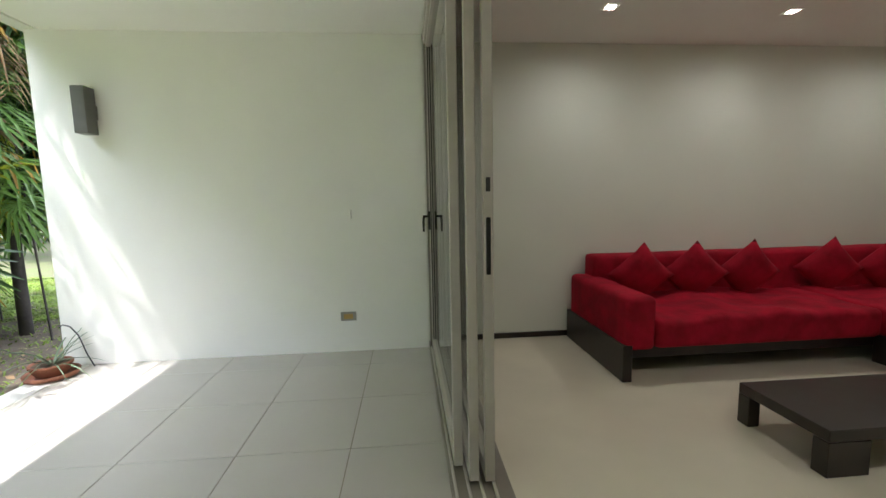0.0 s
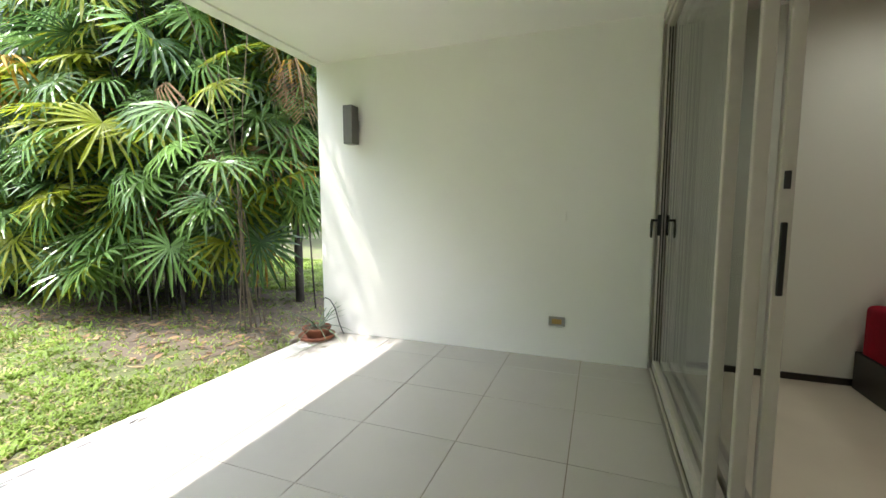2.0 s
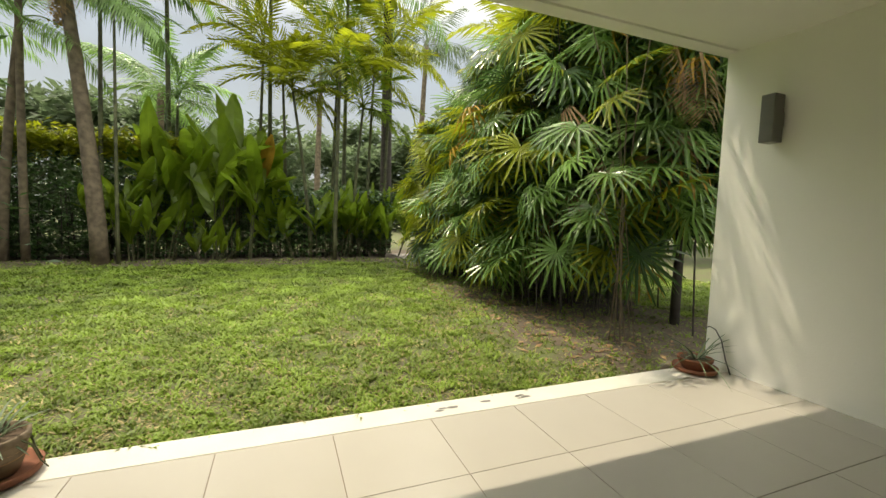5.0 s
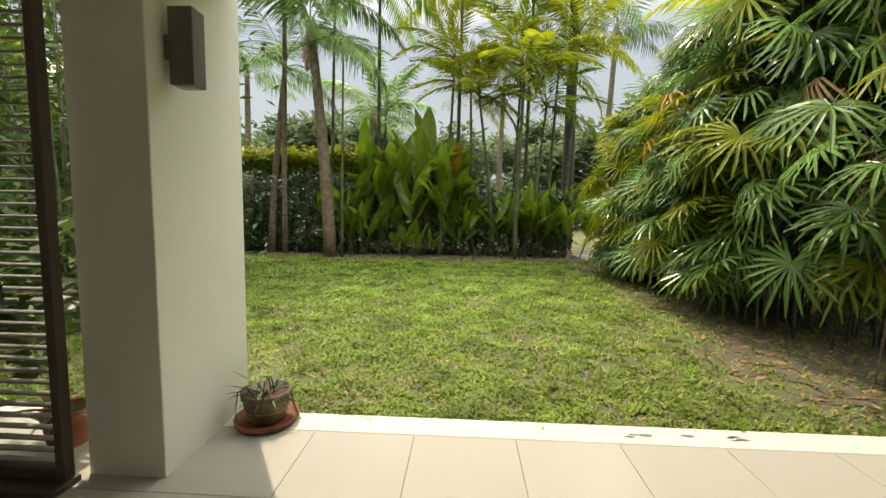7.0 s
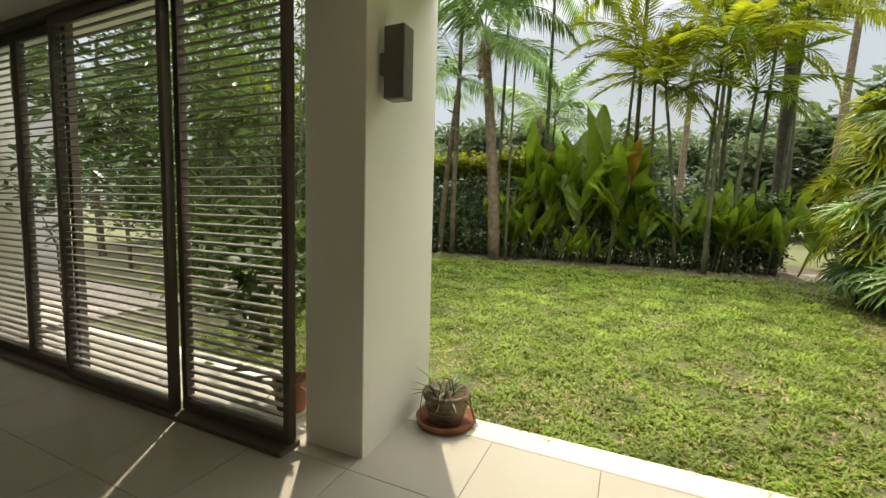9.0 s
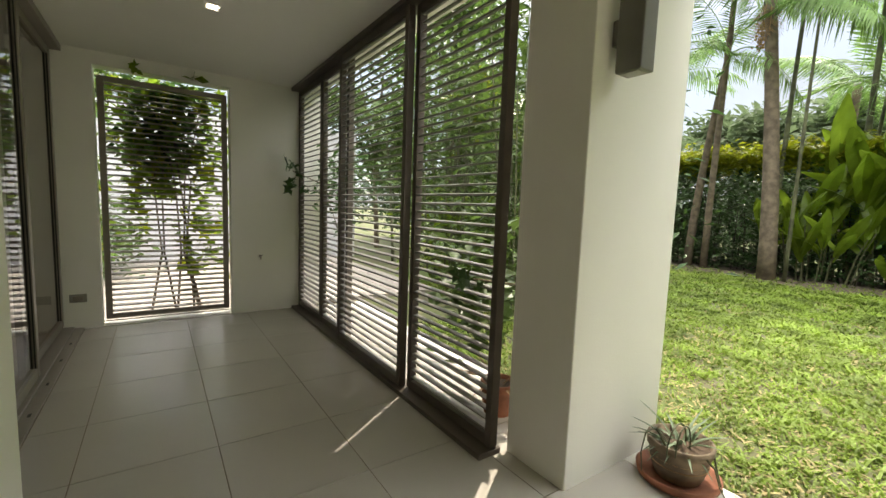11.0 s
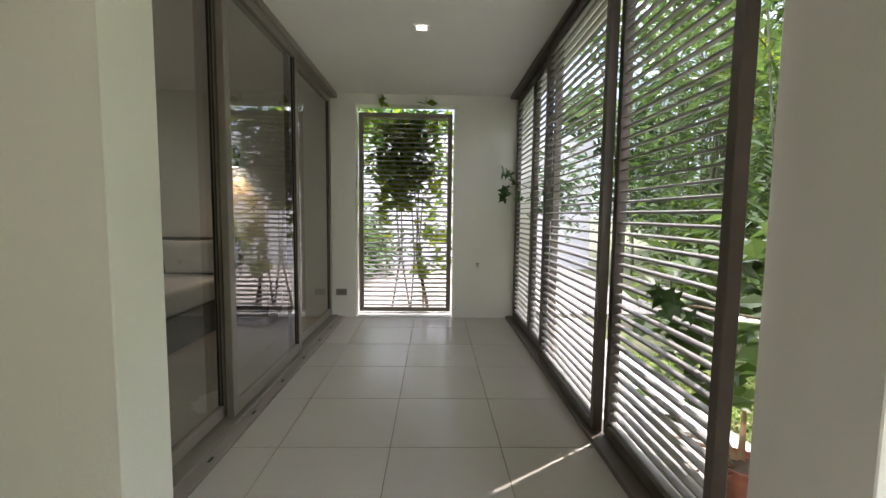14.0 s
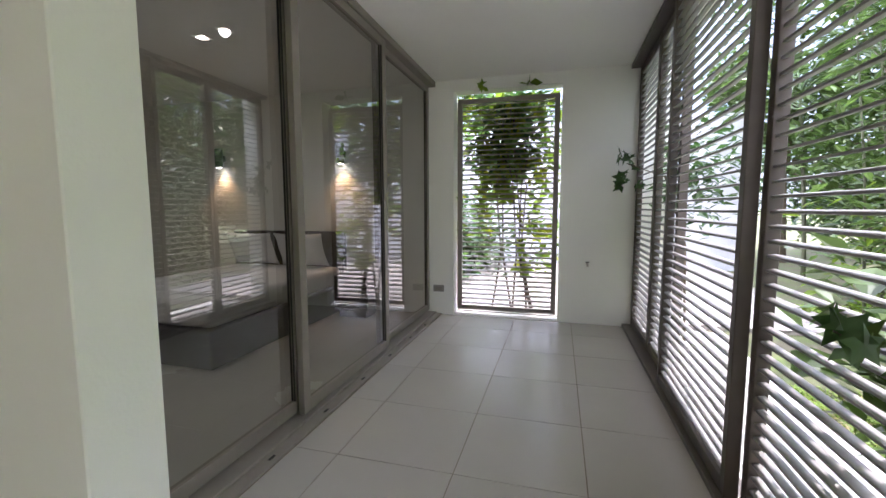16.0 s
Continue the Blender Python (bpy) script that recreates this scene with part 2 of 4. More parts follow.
box(2.20, 7.2, WALL_S - 0.2, WALL_S, 0, CZ + 0.3, bm=bm)
box(1.03, 2.20, WALL_S - 0.2, WALL_S, 2.54, CZ + 0.3, bm=bm)
structure("wall_south", bm, WALL, "white wall with a tall gate opening")
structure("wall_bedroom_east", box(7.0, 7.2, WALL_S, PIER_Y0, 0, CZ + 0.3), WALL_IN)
structure("column", box(-0.62, 0.178, -1.16, -0.766, LAWN - 0.1, CZ + 0.05, 0.004), WALL, "square white painted column at the edge of the terrace")
bm = box(-0.40, 9.2, PIER_Y0, WALL_N + 0.3, CZ, CZ + 0.28)
box(-0.56, -0.43, -1.16, WALL_N + 0.3, CZ, CZ + 0.28, bm=bm)
box(-0.43, -0.40, -1.16, WALL_N + 0.3, CZ + 0.02, CZ + 0.28, bm=bm)
box(0.02, 9.2, WALL_S - 0.2, PIER_Y0, CZ_LOW, CZ + 0.28, bm=bm)
structure("ceiling", bm, CEIL, "white painted ceiling with a drip groove at the eave")
bm = box(-0.56, 9.2, -1.16, WALL_N + 0.3, CZ + 0.28, CZ + 0.5)
box(0.02, 9.2, WALL_S - 0.2, -1.16, CZ + 0.28, CZ + 0.5, bm=bm)
structure("roof", bm, WALL)
structure("baseboard", box(DOOR_X + 0.3, 9.0, WALL_N + 0.142, WALL_N + 0.159, 0.001, 0.05), DARKWOOD, "low dark wooden skirting board")

# ---- ground ----
bm = bmesh.new()
bmesh.ops.create_grid(bm, x_segments=200, y_segments=200, size=1)
for v in bm.verts:
    u, w = v.co.x, v.co.y
    v.co = Vector((math.copysign(abs(u) ** 2.6, u) * 300 - 3, math.copysign(abs(w) ** 2.6, w) * 300 + 0.5, 0))
    inside = v.co.x > EDGE + 0.45 and -5.5 < v.co.y < 4.8
    v.co.z = -0.3 if inside else LAWN
structure("ground", bm, GROUND, "lawn and bare earth of the garden")


# ---- plants ----
def fan_leaf(name, mat, size=0.42, segs=11, droop=0.35, spread=250, seed=1, curl=0.0):
    """A fan palm's leaf: folded fingers round the tip of the stalk; the stalk's end is the origin, the fan opens along +x."""
    rng = random.Random(seed)
    bm = bmesh.new()
    for i in range(segs):
        a = radians(-spread / 2 + spread * i / (segs - 1) + rng.uniform(-3, 3))
        n = size * (0.8 + 0.2 * math.cos(a)) * rng.uniform(0.88, 1.08)
        d, s = Vector((math.cos(a), math.sin(a), 0)), Vector((-math.sin(a), math.cos(a), 0))
        rows = []
        for f, w in ((0.02, 0.004), (0.35, 0.012), (0.75, 0.0125), (1.0, 0.003)):
            z = -droop * n * f * f * (1 + 0.3 * rng.uniform(-1, 1)) + 0.03 * math.sin(f * 3)
            c = d * n * f * (1 - 0.25 * droop * f) + Vector((0, 0, z))
            rows.append((bm.verts.new(c - s * w * size / 0.42), bm.verts.new(c + Vector((0, 0, -w * 0.5))), bm.verts.new(c + s * w * size / 0.42)))
        for q, w in zip(rows, rows[1:]):
            bm.faces.new((q[0], q[1], w[1], w[0]))
            bm.faces.new((q[1], q[2], w[2], w[1]))
    me = bpy.data.meshes.new(name)
    bm.to_mesh(me)
    bm.free()
    me.materials.append(mat)
    return me


def frond_bm(length=2.0, pairs=22, leaf=0.5, arch=0.5, seed=1, hang=0.4, width=0.03, bm=None, m=None):
    """A feather palm's frond that grows from the origin along +x."""
    rng = random.Random(seed)
    bm = bm or bmesh.new()
    m = m or Matrix()
    pts = []
    for i in range(9):
        f = i / 8
        pts.append(m @ Vector((length * (f - 0.22 * arch * f * f), 0, length * arch * (0.75 * f - 1.25 * f * f))))
    tube(pts, [0.016 * (1.1 - i / 8) + 0.003 for i in range(9)], 4, bm)
    for i in range(pairs):
        f = 0.14 + 0.86 * i / (pairs - 1)
        c = Vector((length * (f - 0.22 * arch * f * f), 0, length * arch * (0.75 * f - 1.25 * f * f)))
        n = leaf * (0.5 + 0.5 * math.sin(min(1, f * 1.1) * math.pi)) * rng.uniform(0.85, 1.1)
        for side in (-1, 1):
            d = Vector((0.55 + 0.4 * f, side * 0.9, -hang * rng.uniform(0.6, 1.3) + 0.15)).normalized()
            s = Vector((0.7, -side * 0.5, 0.1)).normalized() * width
            e = c + d * n + Vector((0, 0, -hang * n * 0.4))
            k = c + d * n * 0.5
            a = [bm.verts.new(m @ q) for q in (c, k + s * 0.5, e, k - s * 0.5)]
            bm.faces.new(a)
    return bm


def mesh_of(name, bm, mat):
    me = bpy.data.meshes.new(name)
    bm.to_mesh(me)
    bm.free()
    me.materials.append(mat)
    return me


def blade_cloud(name, mat, count, place, size, seed, parent=None, label="", aspect=0.42):
    """Many small pointed leaves: place(rng) gives each one's centre."""
    rng = random.Random(seed)
    verts, faces = [], []
    for i in range(count):
        c = place(rng)
        n = size * rng.uniform(0.6, 1.35)
        yaw, pitch, roll = rng.uniform(0, math.tau), rng.uniform(-0.9, 0.5), rng.uniform(-0.7, 0.7)
        e = Euler((roll, pitch, yaw)).to_matrix()
        k = len(verts)
        for q in ((0, 0, 0), (0.5 * n, aspect * n * 0.5, 0), (n, 0, -0.15 * n), (0.5 * n, -aspect * n * 0.5, 0)):
            verts.append(tuple(c + e @ Vector(q)))
        faces.append((k, k + 1, k + 2, k + 3))
    me = bpy.data.meshes.new(name)
    me.from_pydata(verts, [], faces)
    me.materials.append(mat)
    ob = new(name, me)
    ob["kind"] = "stuff"
    if parent:
        ob.parent = parent
    if label:
        ob["label"] = label
    return ob


def feather_palm(name, x, y, height, lean=(0, 0), radius=0.05, fronds=9, length=1.6, leaf=0.42, arch=0.55, mat=None, bark=None, seed=1, label="", hang=0.4, width=0.03, top=None, pairs=20, dead=0):
    rng = random.Random(seed)
    mat, bark = mat or LEAF_LIME, bark or CANE
    t = thing(name, (x, y, LAWN), label, "palm tree")
    pts = [Vector((lean[0] * (i / 8) ** 1.4, lean[1] * (i / 8) ** 1.4, height * i / 8)) for i in range(9)]
    part("trunk", tube([p - Vector((0, 0, 0.1 if i == 0 else 0)) for i, p in enumerate(pts)], [radius * (1.25 - 0.5 * i / 8) for i in range(9)], 10), bark, t, smooth=True)
    shared = [mesh_of("frond", frond_bm(length, pairs, leaf, arch * q, seed * 7 + k, hang, width), mat) for k, q in enumerate((1.0, 0.7))]
    for i in range(fronds):
        o = new("frond", shared[i % 2])
        o.parent = t
        up = -rng.uniform(5, 65) if i % 3 else -rng.uniform(-25, 15)
        o.matrix_local = Matrix.Translation(pts[-1] + Vector((0, 0, 0.05 * (i % 3)))) @ pose(0, 0, 0, 0, up, i * 137.5 + rng.uniform(-15, 15))
    for i in range(dead):
        o = new("dead_frond", mesh_of("dead_frond", frond_bm(length * 0.42, pairs, leaf * 0.7, 0.3, seed + i, 0.9, 0.012), LEAF_DRY))
        o.parent = t
        o["label"] = "dry brown hanging frond"
        o.matrix_local = Matrix.Translation(pts[-1]) @ pose(0, 0, 0, 0, 75, rng.uniform(0, 360))
    return t


def fan_palm_clump(name, spots, label, seed, leaves, sunlit_lime=0.3, size=0.58, part_limit=290):
    """A dense stand of thin canes with fan leaves. spots: (x, y, radius, height) of its mounds."""
    rng = random.Random(seed)
    t = thing(name, (spots[0][0], spots[0][1], LAWN), label, "fan palm")
    ox, oy = spots[0][0], spots[0][1]
    kinds = [(fan_leaf("leaf", LEAF, size * s, n, d, sp, k), w) for k, (s, n, d, sp, w) in enumerate(((1.0, 20, 0.24, 300, 6), (0.85, 17, 0.5, 260, 4), (1.1, 21, 0.14, 320, 4)))]
    # share of lime leaves: sunlight on the fans put into leaf colour
    kinds += [(fan_leaf("leaf", LEAF_LIME, size, 20, 0.22, 280, 9), 4 * sunlit_lime * 3), (fan_leaf("leaf", LEAF_DEEP, size * 1.05, 18, 0.3, 270, 19), 2), (fan_leaf("dry_leaf", LEAF_DRY, size * 0.7, 9, 0.9, 120, 29), 0.6), (fan_leaf("leaf", LEAF_ORANGE, size * 0.9, 12, 0.6, 240, 39), 0.6)]
    rest = {}
    for i in range(leaves):
        sx, sy, r, h, *low = spots[i % len(spots)]
        a = rng.uniform(0, math.tau)
        f = rng.random() ** 0.35
        z = h * (0.14 + 0.86 * rng.random())
        k = math.sqrt(max(0.05, 1 - (abs(z / h - 0.42) / 0.66) ** 2.4))
        rr = r * f * k
        p = Vector((sx - ox + rr * math.cos(a), sy - oy + rr * math.sin(a), z))
        wx, wy = p.x + ox, p.y + oy
        if wx > -1.12 or (low and z < low[0]):
            continue
        if z < 1.3 and wx > -1.45 - 0.9 * (wy - 4.5) and wy > 4.0:
            continue
        me, _ = rng.choices(kinds, [w for _, w in kinds])[0]
        # inner lime leaves become deep green: shade inside the stand put into colour
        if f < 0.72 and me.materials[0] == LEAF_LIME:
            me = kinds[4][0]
        tilt = rng.uniform(15, 75) - 25 * (z / h)
        m = Matrix.Translation(p) @ pose(0, 0, 0, rng.uniform(-30, 30), tilt, math.degrees(a) + rng.uniform(-50, 50))
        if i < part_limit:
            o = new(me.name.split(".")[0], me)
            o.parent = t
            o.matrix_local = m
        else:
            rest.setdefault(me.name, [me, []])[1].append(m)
    for me, ms in rest.values():
        base = np.empty(len(me.vertices) * 3)
        me.vertices.foreach_get("co", base)
        base = base.reshape(-1, 3)
        polys = np.array([p.vertices[:] for p in me.polygons])
        co = np.concatenate([base @ np.array(m.to_3x3()).T + np.array(m.translation) for m in ms])
        fa = np.concatenate([polys + k * len(base) for k in range(len(ms))])
        big = bpy.data.meshes.new("foliage")
        big.from_pydata(co.tolist(), [], fa.tolist())
        big.materials.append(me.materials[0])
        o = new("foliage", big)
        o["kind"] = "stuff"
        o.parent = t
    bm = bmesh.new()
    for i in range(26 * len(spots)):
        sx, sy, r, h = spots[i % len(spots)][:4]
        a, q = rng.uniform(0, math.tau), r * 0.6 * rng.random() ** 0.5
        x0, y0 = sx - ox + q * math.cos(a), sy - oy + q * math.sin(a)
        if x0 + ox > -1.7 - 0.9 * (y0 + oy - 4.5) and i % 26:
            continue
        tube([(x0, y0, -0.1), (x0 + 0.1 * math.cos(a), y0 + 0.1 * math.sin(a), h * 0.5), (x0 + 0.3 * r * math.cos(a), y0 + 0.3 * r * math.sin(a), h * rng.uniform(0.7, 0.95))], [0.011, 0.009, 0.006], 5, bm)
    c = part("cane", bm, BARK_DARK, t)
    c["kind"] = "stuff"
    return t


# ---- fan palms beside the terrace ----
SPOTS = [(-1.15, 5.4, 0.8, 4.3, 1.3), (-1.75, 5.3, 1.25, 4.6), (-2.75, 4.75, 1.35, 4.6), (-4.2, 4.75, 1.3, 4.4), (-5.7, 4.9, 1.2, 4.3), (-7.1, 5.1, 1.0, 3.4), (-2.2, 6.2, 1.2, 5.0), (-4.4, 6.2, 1.2, 5.0)]
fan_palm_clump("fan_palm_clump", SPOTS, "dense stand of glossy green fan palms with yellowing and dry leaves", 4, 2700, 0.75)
# mostly lime leaves here, colour in place of direct sun
fan_palm_clump("fan_palm_clump", [(-7.6, 4.9, 0.9, 3.2), (-8.3, 4.75, 0.8, 3.0, 1.5), (-6.6, 4.3, 0.9, 3.3), (-8.6, 5.9, 0.8, 2.9)], "lime and green fan palms at the end of the stand, lime standing for sun", 14, 900, 2.2, part_limit=200)
overhang = feather_palm("feather_palm", -1.75, 5.45, 3.5, (0.25, -0.3), 0.05, 12, 1.9, 0.55, 0.5, LEAF, BARK_DARK, 61, "dark-stemmed palm that overhangs the terrace corner, with dry fronds", hang=0.8, width=0.05, pairs=26, dead=3)
for k, (dx, dy, dz, yaw) in enumerate(((0.52, -0.98, 3.22, 40), (0.75, -0.85, 3.05, -20))):
    o = new("dead_frond", mesh_of("dead_frond", frond_bm(0.75, 18, 0.42, 0.15, 400 + k, 0.5, 0.013), LEAF_DRY))
    o.parent = overhang
    o["label"] = "dry pale hanging frond"
    o.matrix_local = Matrix.Translation((dx, dy, dz)) @ pose(0, 0, 0, 0, 72, yaw)
    part("stalk", tube([(0.25, -0.3, 3.5), (dx * 0.7, dy * 0.7, 3.45), (dx, dy, dz)], [0.012, 0.01, 0.008], 5), BARK, overhang)
feather_palm("feather_palm", -3.4, 5.9, 4.6, (0.2, -0.3), 0.05, 12, 2.0, 0.55, 0.5, LEAF_LIME, CANE, 62, "slender palm rising out of the fan palms", hang=0.7, width=0.055, pairs=26, dead=1)
feather_palm("feather_palm", -5.6, 5.9, 4.8, (-0.2, -0.3), 0.05, 12, 2.0, 0.55, 0.5, LEAF_LIME, CANE, 63, "slender palm rising out of the fan palms", hang=0.7, width=0.055, pairs=26)

# added plant whose leaves drop fan shadows on the border and wall
reach = thing("fan_palm", (-1.25, 4.1, LAWN), "thin fan palm added over the terrace border to cast leaf shadows", "fan palm")
rs = random.Random(91)
over = [(0.15, -0.85, 2.15, -50), (0.2, -0.5, 1.75, -20), (0.0, -0.3, 2.5, -90), (-0.2, -0.6, 1.9, -120), (-0.3, -0.2, 1.3, 200)]
# high leaves hidden by the eave, added to break up sun on the wall
over += [(rs.uniform(-0.5, 0.45), rs.uniform(-0.75, 0.0), rs.uniform(3.0, 4.3), rs.uniform(-180, 180)) for _ in range(3)]
for k, (dx, dy, dz, yaw) in enumerate(over):
    bx, by = rs.uniform(-0.25, 0.05), rs.uniform(-0.05, 0.3)
    part("cane", tube([(bx, by, -0.1), (bx + (dx - bx) * 0.4, by + (dy - by) * 0.3, dz * 0.6), (dx * 0.95, dy * 0.9, dz + 0.12), (dx, dy, dz)], [0.007, 0.006, 0.004, 0.003], 5), BARK, reach)
    o = new("leaf", fan_leaf("leaf", (LEAF, LEAF, LEAF_LIME)[k % 3], 0.5, 19, 0.3, 290, 70 + k))
    o.parent = reach
    o.matrix_local = Matrix.Translation((dx, dy, dz)) @ pose(0, 0, 0, rs.uniform(-20, 20), rs.uniform(5, 40), yaw)

# ---- hedge and border at the end of the lawn ----
hedge = thing("hedge", (-11.6, 0, LAWN), "dark clipped hedge with a bright lime top", "hedge")


def hedge_spot(rng):
    y = rng.uniform(-9.5, 4.0) if rng.random() < 0.8 else rng.uniform(5.6, 11.5)
    if y < -2.2:
        z = rng.uniform(0.05, 2.75)
    else:
        z = rng.uniform(0.35, 2.1)
    return Vector((rng.uniform(-0.7, 0.9) + 0.25 * math.sin(y * 2.1), y, z + 0.12 * math.sin(y * 3)))


blade_cloud("foliage", LEAF_DEEP, 30000, hedge_spot, 0.17, 5, hedge)
blade_cloud("top_foliage", LEAF_LIME, 9000, lambda r: Vector((r.uniform(0.0, 1.1), r.uniform(-9.5, -1.6), 2.86 + r.gauss(0, 0.16))), 0.19, 6, hedge, "bright lime young leaves")
blade_cloud("lower_foliage", LEAF_DEEP, 9000, lambda r: Vector((r.uniform(0.1, 1.3), r.uniform(-8, 3.9), abs(r.gauss(0.35, 0.6)) + 0.08)), 0.17, 7, hedge)
bm = bmesh.new()
rs = random.Random(3)
for i in range(330):
    y = rs.uniform(-9, 4.0)
    x = rs.uniform(-0.4, 0.9)
    tube([(x, y, -0.1), (x + rs.uniform(-0.1, 0.1), y + rs.uniform(-0.12, 0.12), rs.uniform(1.2, 2.0))], [0.016, 0.009], 5, bm)
tagged(part("stem", bm, BARK_DARK, hedge), kind="stuff")


def paddle(length, width, bend, seed):
    """A broad upright leaf on its stalk, folded along the midrib."""
    rng = random.Random(seed)
    bm = bmesh.new()
    rows = []
    n = 9
    for i in range(n):
        f = i / (n - 1)
        w = width * math.sin(math.pi * min(1, f * 0.94 + 0.03)) ** 0.7
        c = Vector((bend * f * f * length, 0, length * (f - 0.18 * bend * f * f)))
        wav = 0.03 * math.sin(f * 14 + seed)
        rows.append([bm.verts.new(c + Vector((0.25 * w + wav, -w, 0))), bm.verts.new(c), bm.verts.new(c + Vector((0.25 * w - wav, w, 0)))])
    for q, w in zip(rows, rows[1:]):
        bm.faces.new((q[0], q[1], w[1], w[0]))
        bm.faces.new((q[1], q[2], w[2], w[1]))
    return mesh_of("leaf", bm, LEAF_BIG)


PADDLES = [paddle(1.9, 0.23, 0.15, 1), paddle(1.7, 0.20, 0.35, 2), paddle(1.3, 0.17, 0.8, 3)]
PADDLE_OLD = paddle(1.5, 0.17, 0.3, 4)
PADDLE_OLD.materials[0] = LEAF_ORANGE


def broad_leaf_clump(x, y, stems, spread, height, seed, label, size=1.0):
    rng = random.Random(seed)
    t = thing("broad_leaf_plant", (x, y, LAWN), label, "plant", "broad-leaved plants in the border")
    bm = bmesh.new()
    for i in range(stems):
        a, r = rng.uniform(0, math.tau), spread * rng.random() ** 0.5
        p = Vector((0.45 * r * math.cos(a), r * math.sin(a), 0))
        k = 1 - 0.45 * (r / spread) ** 2
        h = height * k * rng.uniform(0.42, 0.64)
        out = Vector((math.cos(a) * 0.2, math.sin(a) * 0.45, 0)) * (r / spread)
        tube([p - Vector((0, 0, 0.1)), p + out * 0.5 + Vector((0, 0, h * 0.6)), p + out + Vector((0, 0, h))], [0.02, 0.015, 0.01], 5, bm)
        for j in range(4):
            f = (1.0, 0.92, 0.82, 0.68)[j]
            o = new("leaf", PADDLE_OLD if rng.random() < 0.006 else rng.choice(PADDLES))
            o.parent = t
            q = p + out * f + Vector((0, 0, h * f))
            o.matrix_local = Matrix.Translation(q) @ pose(0, 0, 0, rng.uniform(-14, 14) - 22 * (p.y / spread), rng.uniform(-5, 22) + 22 * (1 - f), rng.uniform(-70, 70) + (180 if rng.random() < 0.5 else 0)) @ Matrix.Scale(size * rng.uniform(0.75, 1.1), 4)
    tagged(part("stalk", bm, CANE, t), kind="stuff")
    return t


broad_leaf_clump(-10.7, -0.75, 34, 1.55, 4.6, 11, "tall clump of upright broad green leaves")
broad_leaf_clump(-10.6, 1.9, 24, 1.2, 2.3, 12, "lower clump of narrow broad-leaved plants", 0.62)
broad_leaf_clump(-10.8, 3.4, 26, 1.0, 2.4, 13, "lower clump of narrow broad-leaved plants", 0.55)
broad_leaf_clump(-10.5, -2.6, 24, 1.0, 2.6, 15, "lower clump of narrow broad-leaved plants", 0.6)
broad_leaf_clump(-10.0, -1.0, 5, 0.35, 0.8, 14, "small drooping green plant at the edge of the lawn", 0.5)

# ---- palms ----
feather_palm("areca_palm", -9.85, 2.14, 5.2, (0.1, 0.1), 0.05, 13, 2.0, 0.62, 0.6, LEAF_LIME, CANE, 21, "slender palm with a lime crown", width=0.06)
feather_palm("areca_palm", -10.5, 1.55, 4.6, (0.1, -0.5), 0.045, 12, 1.9, 0.6, 0.6, LEAF_LIME, CANE, 22, "slender palm with a lime crown", width=0.06)
feather_palm("areca_palm", -10.9, 0.9, 4.9, (0.2, -0.1), 0.045, 13, 2.0, 0.62, 0.55, LEAF_LIME, CANE, 23, "slender palm with a lime crown", width=0.06)
feather_palm("areca_palm", -10.6, 2.7, 4.4, (0.1, 0.3), 0.045, 12, 1.8, 0.6, 0.6, LEAF_BIG, CANE, 24, "slender palm with plain green fronds", width=0.06)
feather_palm("areca_palm", -11.2, 0.1, 5.9, (0.1, 0.2), 0.045, 13, 2.1, 0.62, 0.6, LEAF_LIME, CANE, 41, "slender palm with a lime crown", width=0.06)
feather_palm("areca_palm", -11.0, 3.2, 5.6, (0.1, 0.2), 0.045, 13, 2.0, 0.62, 0.6, LEAF_LIME, CANE, 42, "slender palm with a lime crown", width=0.06)
feather_palm("areca_palm", -11.4, 2.2, 6.6, (0.1, 0.2), 0.045, 13, 2.1, 0.62, 0.6, LEAF_BIG, CANE, 43, "slender palm with plain green fronds", width=0.06)
feather_palm("areca_palm", -12.2, -2.2, 4.4, (0.1, 0.2), 0.045, 12, 1.9, 0.6, 0.6, LEAF, CANE, 44, "slender palm with plain green fronds", width=0.06)
feather_palm("tall_palm", -9.55, -3.1, 6.3, (0.0, -0.5), 0.15, 11, 2.6, 0.7, 0.4, LEAF, BARK, 25, "stout brown-trunked palm with drooping fronds", hang=1.2, width=0.05, pairs=34, dead=2)
feather_palm("tall_palm", -9.5, -2.75, 5.6, (0.1, 0.1), 0.035, 7, 1.3, 0.45, 0.5, LEAF, CANE, 26, "thin pale-stemmed palm with short fronds")
feather_palm("tall_palm", -10.4, -5.2, 5.4, (0.2, 0.6), 0.09, 10, 2.1, 0.6, 0.5, LEAF, BARK, 27, "leaning palm with drooping fronds", hang=1.0, pairs=30)
feather_palm("areca_palm", -9.6, -6.0, 5.6, (0.4, 0.4), 0.05, 9, 1.9, 0.55, 0.5, LEAF, CANE, 32, "slender palm with green fronds")
feather_palm("coconut_palm", -14.0, 4.55, 10.2, (0.1, -0.05), 0.2, 14, 3.4, 0.9, 0.35, LEAF, BARK_DARK, 28, "tall dark-trunked coconut palm", hang=1.3, width=0.055, pairs=36)
feather_palm("coconut_palm", -21.0, -4.6, 6.8, (0.4, 0.3), 0.18, 13, 3.3, 0.9, 0.4, LEAF, BARK, 29, "coconut palm behind the hedge", hang=1.0, width=0.07, pairs=30)
feather_palm("coconut_palm", -24.0, 9.0, 12.0, (0.4, 0.3), 0.18, 12, 3.2, 0.9, 0.4, LEAF_HAZED, BARK, 30, "tall distant coconut palm", hang=1.2, width=0.07, pairs=26)
